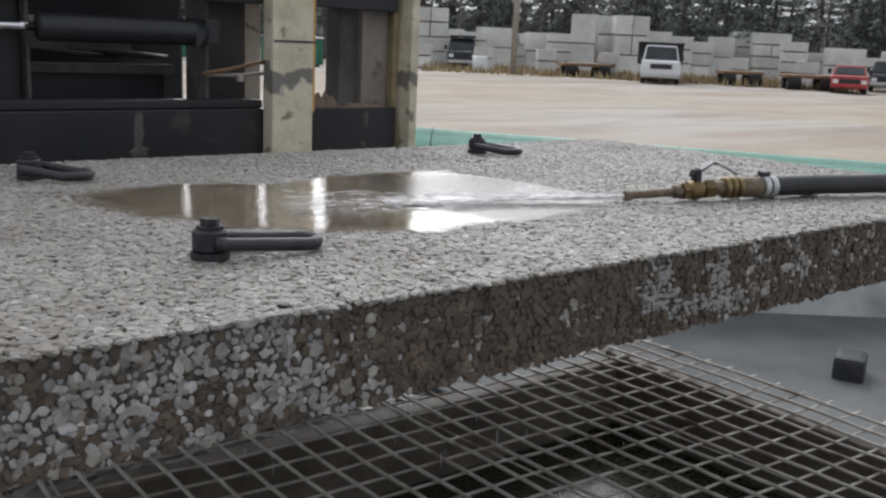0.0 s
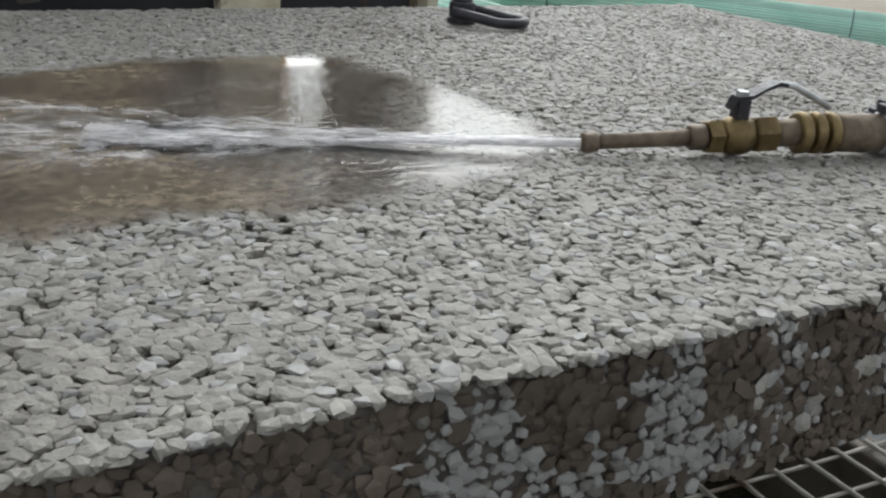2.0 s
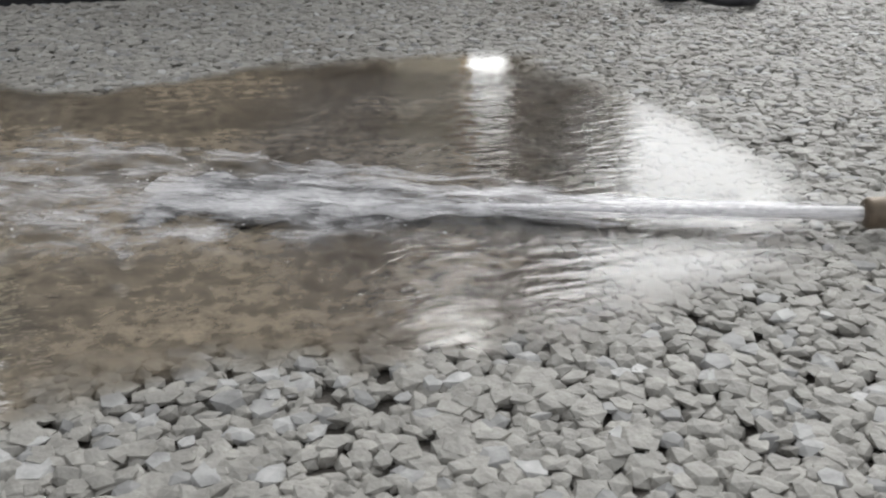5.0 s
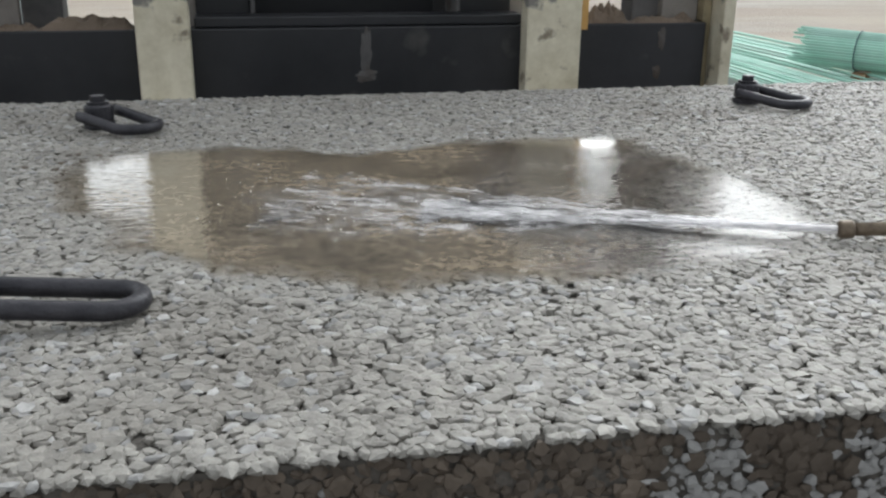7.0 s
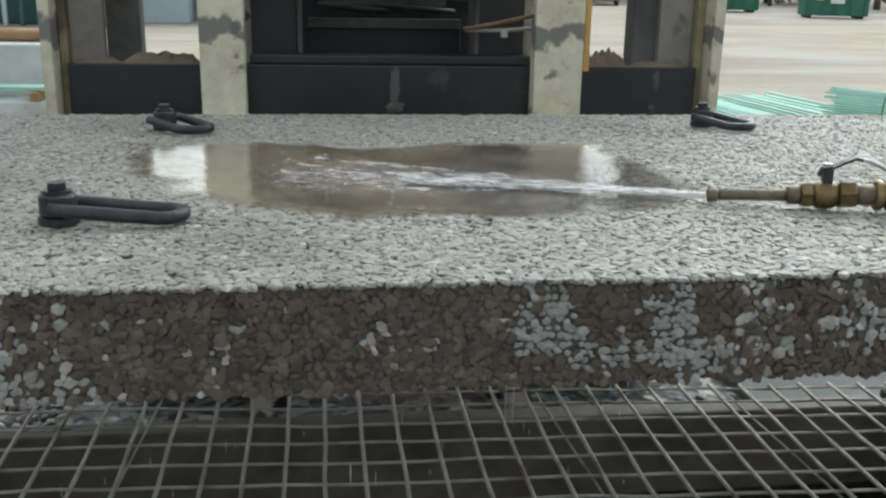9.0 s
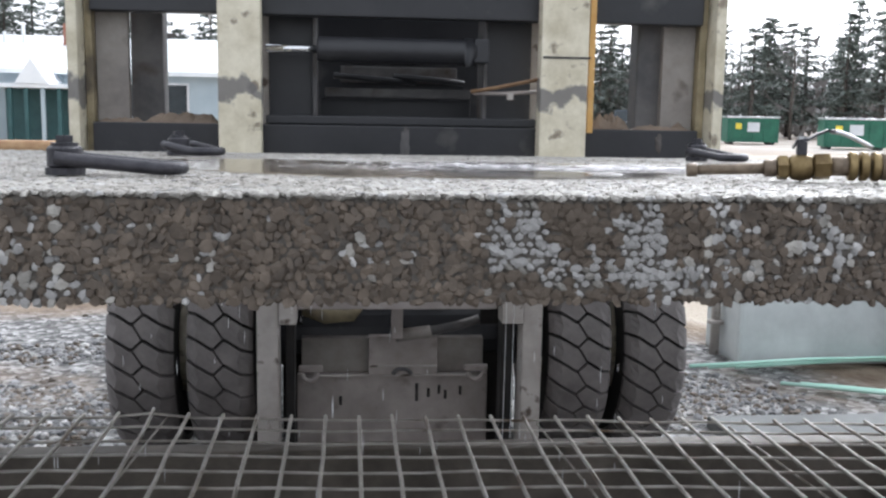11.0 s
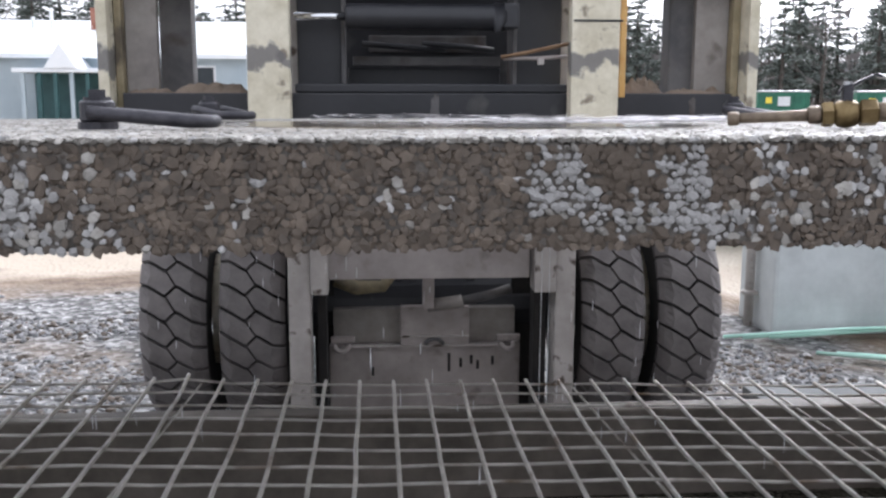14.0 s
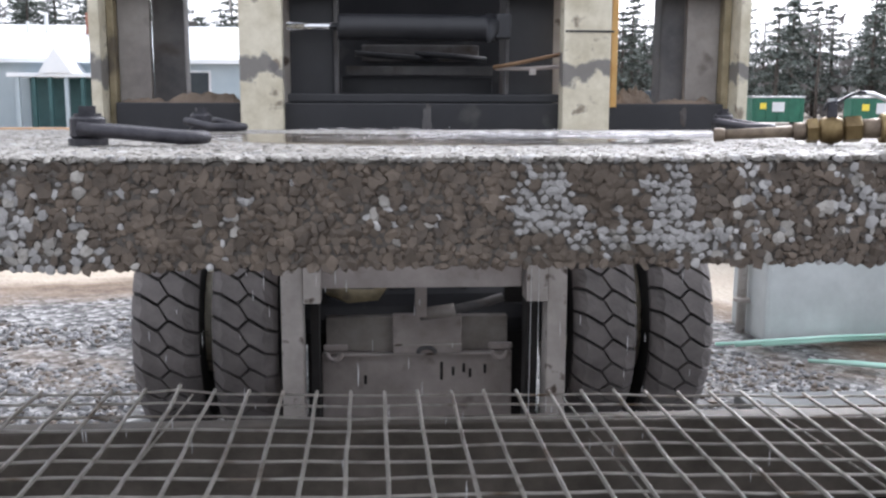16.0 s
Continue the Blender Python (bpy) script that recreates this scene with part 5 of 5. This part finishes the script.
def stack(angle, dist, w, d, h, layers, seed):
    """A stack of precast pieces with gaps and slots between them."""
    x, y = spot(angle, dist)
    g = random.Random(seed)
    ob = thing("concrete_stack", "tall stack of pale precast concrete pieces in the yard", "concrete stack", pose(x, y, GROUND, 0, 0, -angle + g.uniform(-12, 12)), group="precast stacks")
    z = 0.0
    for k in range(layers):
        t = h / layers
        inset = g.uniform(0, 0.12)
        cols = max(1, int(w / g.uniform(0.9, 1.7)))
        for c in range(cols):
            a = -w / 2 + inset + (w - inset) * c / cols
            b = -w / 2 + inset + (w - inset) * (c + 1) / cols - 0.06
            part("precast_piece", box(a, b, -d / 2 + g.uniform(0, 0.12), d / 2, z + 0.07, z + t - 0.02, 0.02), M_PALE, ob)
        part("spacer", box(-w / 2 + 0.2, w / 2 - 0.2, -d / 2 + 0.14, d / 2 - 0.1, z - 0.01, z + 0.065, 0), M_RUST, ob)
        z += t
    return ob


g = random.Random(31)
for k in range(22):
    a = 34.6 + k * 1.28
    big = 3.9 if k in (1, 8, 9, 10) else g.uniform(2.4, 3.3)
    stack(a, 69 + g.uniform(-2, 5), g.uniform(1.7, 2.6), 1.6, big if a < 57 else big * 0.75, g.choice((2, 3, 4)), 100 + k)
for k in range(7):
    stack(35.5 + k * 3.6, 62 + g.uniform(-1, 1), 1.3, 1.2, 1.5, 2, 200 + k)


def dumpster(angle, dist, w, label, sign):
    x, y = spot(angle, dist)
    ob = thing("dumpster", label, "dumpster", pose(x, y, GROUND, 0, 0, -angle + 12), group="green containers")
    part("container", box(-w / 2, w / 2, -0.9, 0.9, 0.12, 1.55, 0.03), M_GREENP, ob)
    part("lid", box(-w / 2 - 0.04, w / 2 + 0.04, -0.95, 0.95, 1.56, 1.66, 0.03), M_ZINC, ob)
    for k in range(5):
        xx = -w / 2 + 0.2 + (w - 0.4) * k / 4
        part("rib", box(xx - 0.04, xx + 0.04, -0.96, -0.9, 0.15, 1.5, 0.01), M_GREENP, ob)
    if sign:
        part("sign", box(-0.35, 0.35, -0.985, -0.965, 0.75, 1.3, 0.005), M_WHITEP, ob)
        part("sign", box(-1.05, -0.7, -0.985, -0.965, 0.9, 1.25, 0.005), M_SIGNY, ob)
    for xx in (-w / 2 + 0.3, w / 2 - 0.3):
        part("skid", box(xx - 0.1, xx + 0.1, -0.85, 0.85, -0.02, 0.12, 0.01), M_BLACK, ob)
    return ob


dumpster(22.6, 62, 3.0, "green waste container with pale lid and signs", True)
dumpster(28.0, 57, 3.2, "green waste container with pale lid", True)
dumpster(33.0, 70, 3.0, "green waste container far across the yard", False)
x, y = spot(40.85, 58)
ob = thing("utility_pole", "weathered grey wooden utility pole", "utility pole", pose(x, y, GROUND))
part("pole", tube([(0, 0, -0.1), (0, 0, 4), (0, 0, 10)], [0.19, 0.17, 0.14], 12), M_WOODPOLE, ob, smooth=True)
part("crossarm", box(-1.2, 1.2, -0.08, 0.08, 9.2, 9.36, 0.01), M_WOODPOLE, ob)
x, y = spot(38.9, 59)
ob = thing("water_barrel", "small white plastic barrel near the pole", "barrel", pose(x, y, GROUND))
part("drum", tube([(0, 0, -0.02), (0, 0, 0.05), (0, 0, 0.9), (0, 0, 0.95)], [0.42, 0.46, 0.46, 0.4], 16), M_WHITEP, ob, smooth=True)


# ---- dry grass strip ----
def dry_grass():
    bm = bmesh.new()
    g = random.Random(77)
    for k in range(2600):
        a, d = g.uniform(35.5, 60), g.uniform(57, 68)
        x, y = spot(a, d)
        h = g.uniform(0.12, 0.55)
        t = g.uniform(0, 6.28)
        dx, dy = 0.09 * math.cos(t), 0.09 * math.sin(t)
        lx, ly = g.uniform(-0.15, 0.15), g.uniform(-0.15, 0.15)
        vs = [bm.verts.new(q) for q in ((x - dx, y - dy, GROUND - 0.02), (x + dx, y + dy, GROUND - 0.02), (x + lx, y + ly, GROUND + h))]
        bm.faces.new(vs)
    tagged(part("dry_grass", bm, M_GRASS), "dry straw-coloured grass and weeds", "grass", kind="stuff")


dry_grass()


# ---- trees ----
def pine(seed, h):
    g = random.Random(seed)
    ob = thing("pine_tree", "tall dark pine with thin ragged crown", "tree", pose(0, -60, GROUND), group="woods round the yard")
    pts = [(0.25 * noise.noise((seed, z * 0.1, 0)), 0.25 * noise.noise((0, z * 0.1, seed)), z) for z in [h * k / 9 for k in range(10)]]
    pts[0] = (pts[0][0], pts[0][1], -0.15)
    part("trunk", tube(pts, [0.24 * (1 - 0.93 * k / 9) for k in range(10)], 8), M_BARK, ob, smooth=True)
    bm = bmesh.new()
    z = h * g.uniform(0.12, 0.25)
    while z < h * 0.985:
        u = z / h
        reach = (0.6 + 3.3 * (1 - u) ** 0.75) * g.uniform(0.55, 1.05)
        for b in range(g.choice((3, 4, 5))):
            if g.random() < 0.18:
                continue
            t = g.uniform(0, 6.28)
            r = reach * g.uniform(0.5, 1.1)
            droop = g.uniform(-0.28, 0.12)
            tips = max(4, int(9 * r / 2))
            for k in range(tips):
                s = (k + 1) / tips
                cx, cy, cz = r * s * math.cos(t), r * s * math.sin(t), z + droop * r * s + g.uniform(-0.12, 0.12)
                for q in range(4):
                    w = g.uniform(0.2, 0.48)
                    a = g.uniform(0, 6.28)
                    e = g.uniform(-0.6, 0.5)
                    p1 = (cx + w * math.cos(a), cy + w * math.sin(a), cz + w * e)
                    p2 = (cx + w * 0.6 * math.cos(a + 0.7), cy + w * 0.6 * math.sin(a + 0.7), cz + w * e * 0.5 - 0.1)
                    bm.faces.new([bm.verts.new(v) for v in ((cx, cy, cz + 0.05), p1, p2)])
            tube([(0, 0, z), (r * 0.95 * math.cos(t), r * 0.95 * math.sin(t), z + droop * r)], [0.035, 0.01], 3, bm, caps=False)
        z += g.uniform(0.3, 0.55)
    part("crown", bm, M_NEEDLE, ob)
    return ob


def bare_tree(seed, h):
    g = random.Random(seed)
    ob = thing("bare_tree", "bare grey-brown tree with thin leafless twigs", "tree", pose(0, -60, GROUND), group="woods round the yard")
    part("trunk", tube([(0, 0, -0.15), (0.1, 0, h * 0.3), (0.05, 0.1, h * 0.62), (0.15, 0, h * 0.95)], [0.15, 0.12, 0.08, 0.02], 7), M_BARK, ob, smooth=True)
    bm = bmesh.new()

    def grow(p, d, length, r, depth):
        q = p + d * length
        tube([p, p.lerp(q, 0.5) + Vector((g.uniform(-.05, .05), g.uniform(-.05, .05), 0)) * length, q], [r, r * 0.8, r * 0.5], 3, bm, caps=False)
        if depth:
            for k in range(g.choice((3, 4))):
                n = (d + Vector((g.uniform(-0.8, 0.8), g.uniform(-0.8, 0.8), g.uniform(-0.1, 0.6)))).normalized()
                grow(p.lerp(q, g.uniform(0.4, 1)), n, length * g.uniform(0.45, 0.7), r * 0.5, depth - 1)
    for k in range(14):
        z = h * g.uniform(0.25, 0.95)
        t = g.uniform(0, 6.28)
        grow(Vector((0.05, 0.03, z)), Vector((math.cos(t), math.sin(t), g.uniform(0.4, 1.2))).normalized(), (h - z) * 0.3 + 0.7, 0.04, 2)
    part("crown", bm, M_TWIG, ob)
    return ob


g = random.Random(9)
protos = [pine(1, 9.4), pine(2, 10.8), pine(3, 8.2), pine(4, 11.8), bare_tree(5, 7.8), bare_tree(6, 9.2)]
used = set()
k = 0
for ring, (d0, d1, n) in enumerate(((74, 82, 66), (84, 94, 84), (96, 112, 84))):
    for i in range(n):
        a = -36 + 112 * (i + g.uniform(-0.4, 0.4)) / n
        d = g.uniform(d0, d1)
        x, y = spot(a, d)
        j = g.choice((0, 1, 2, 3, 0, 1, 4, 5))
        m = pose(x, y, GROUND, 0, 0, g.uniform(0, 360))
        if j in used:
            copy_thing(protos[j], m)
        else:
            used.add(j)
            protos[j].matrix_world = m


def undergrowth():
    """Twiggy brush that fills the wood's foot."""
    bm = bmesh.new()
    g = random.Random(55)
    for k in range(9000):
        a, d = g.uniform(-40, 80), g.uniform(80, 118)
        if -26 < a < -4:
            d -= 18
        x, y = spot(a, d)
        z = GROUND + abs(g.gauss(0, 1)) * 2.6
        w, t = g.uniform(0.25, 0.8), g.uniform(0, 3.14)
        p = [(x, y, z - w * 0.6), (x + w * math.cos(t), y + w * math.sin(t), z + g.uniform(-0.3, 0.5)), (x - w * 0.4 * math.cos(t), y - w * 0.4 * math.sin(t), z + g.uniform(0.2, 0.9))]
        bm.faces.new([bm.verts.new(q) for q in p])
    tagged(part("undergrowth", bm, M_TWIG), "brown leafless brush under the trees", "brush", kind="stuff")


undergrowth()


def ridge():
    """A wooded rise behind the nearer trees."""
    bm = bmesh.new()
    prev = None
    for k in range(400):
        a = -75 + 200 * k / 399
        h = 5.2 + 1.4 * noise.noise((k * 0.05, 1, 1)) + 1.6 * noise.noise((k * 0.9, 2, 1)) + 1.2 * abs(noise.noise((k * 2.7, 5, 1)))
        x0, y0 = spot(a, 122)
        x1, y1 = spot(a, 134)
        row = [bm.verts.new((x0, y0, GROUND - 1)), bm.verts.new((x1, y1, GROUND + h))]
        if prev:
            bm.faces.new((prev[0], row[0], row[1], prev[1]))
        prev = row
    tagged(part("backdrop", bm, M_WOODS), "dark distant wooded rise", "backdrop", kind="structure")


ridge()


pad = part("concrete_pad", box(1.75, 8.0, -2.5, 3.5, GROUND - 0.1, GROUND + 0.05, 0.01), M_PAD)
tagged(pad, "smooth wet grey concrete pad beside the trough", "pavement", kind="structure")
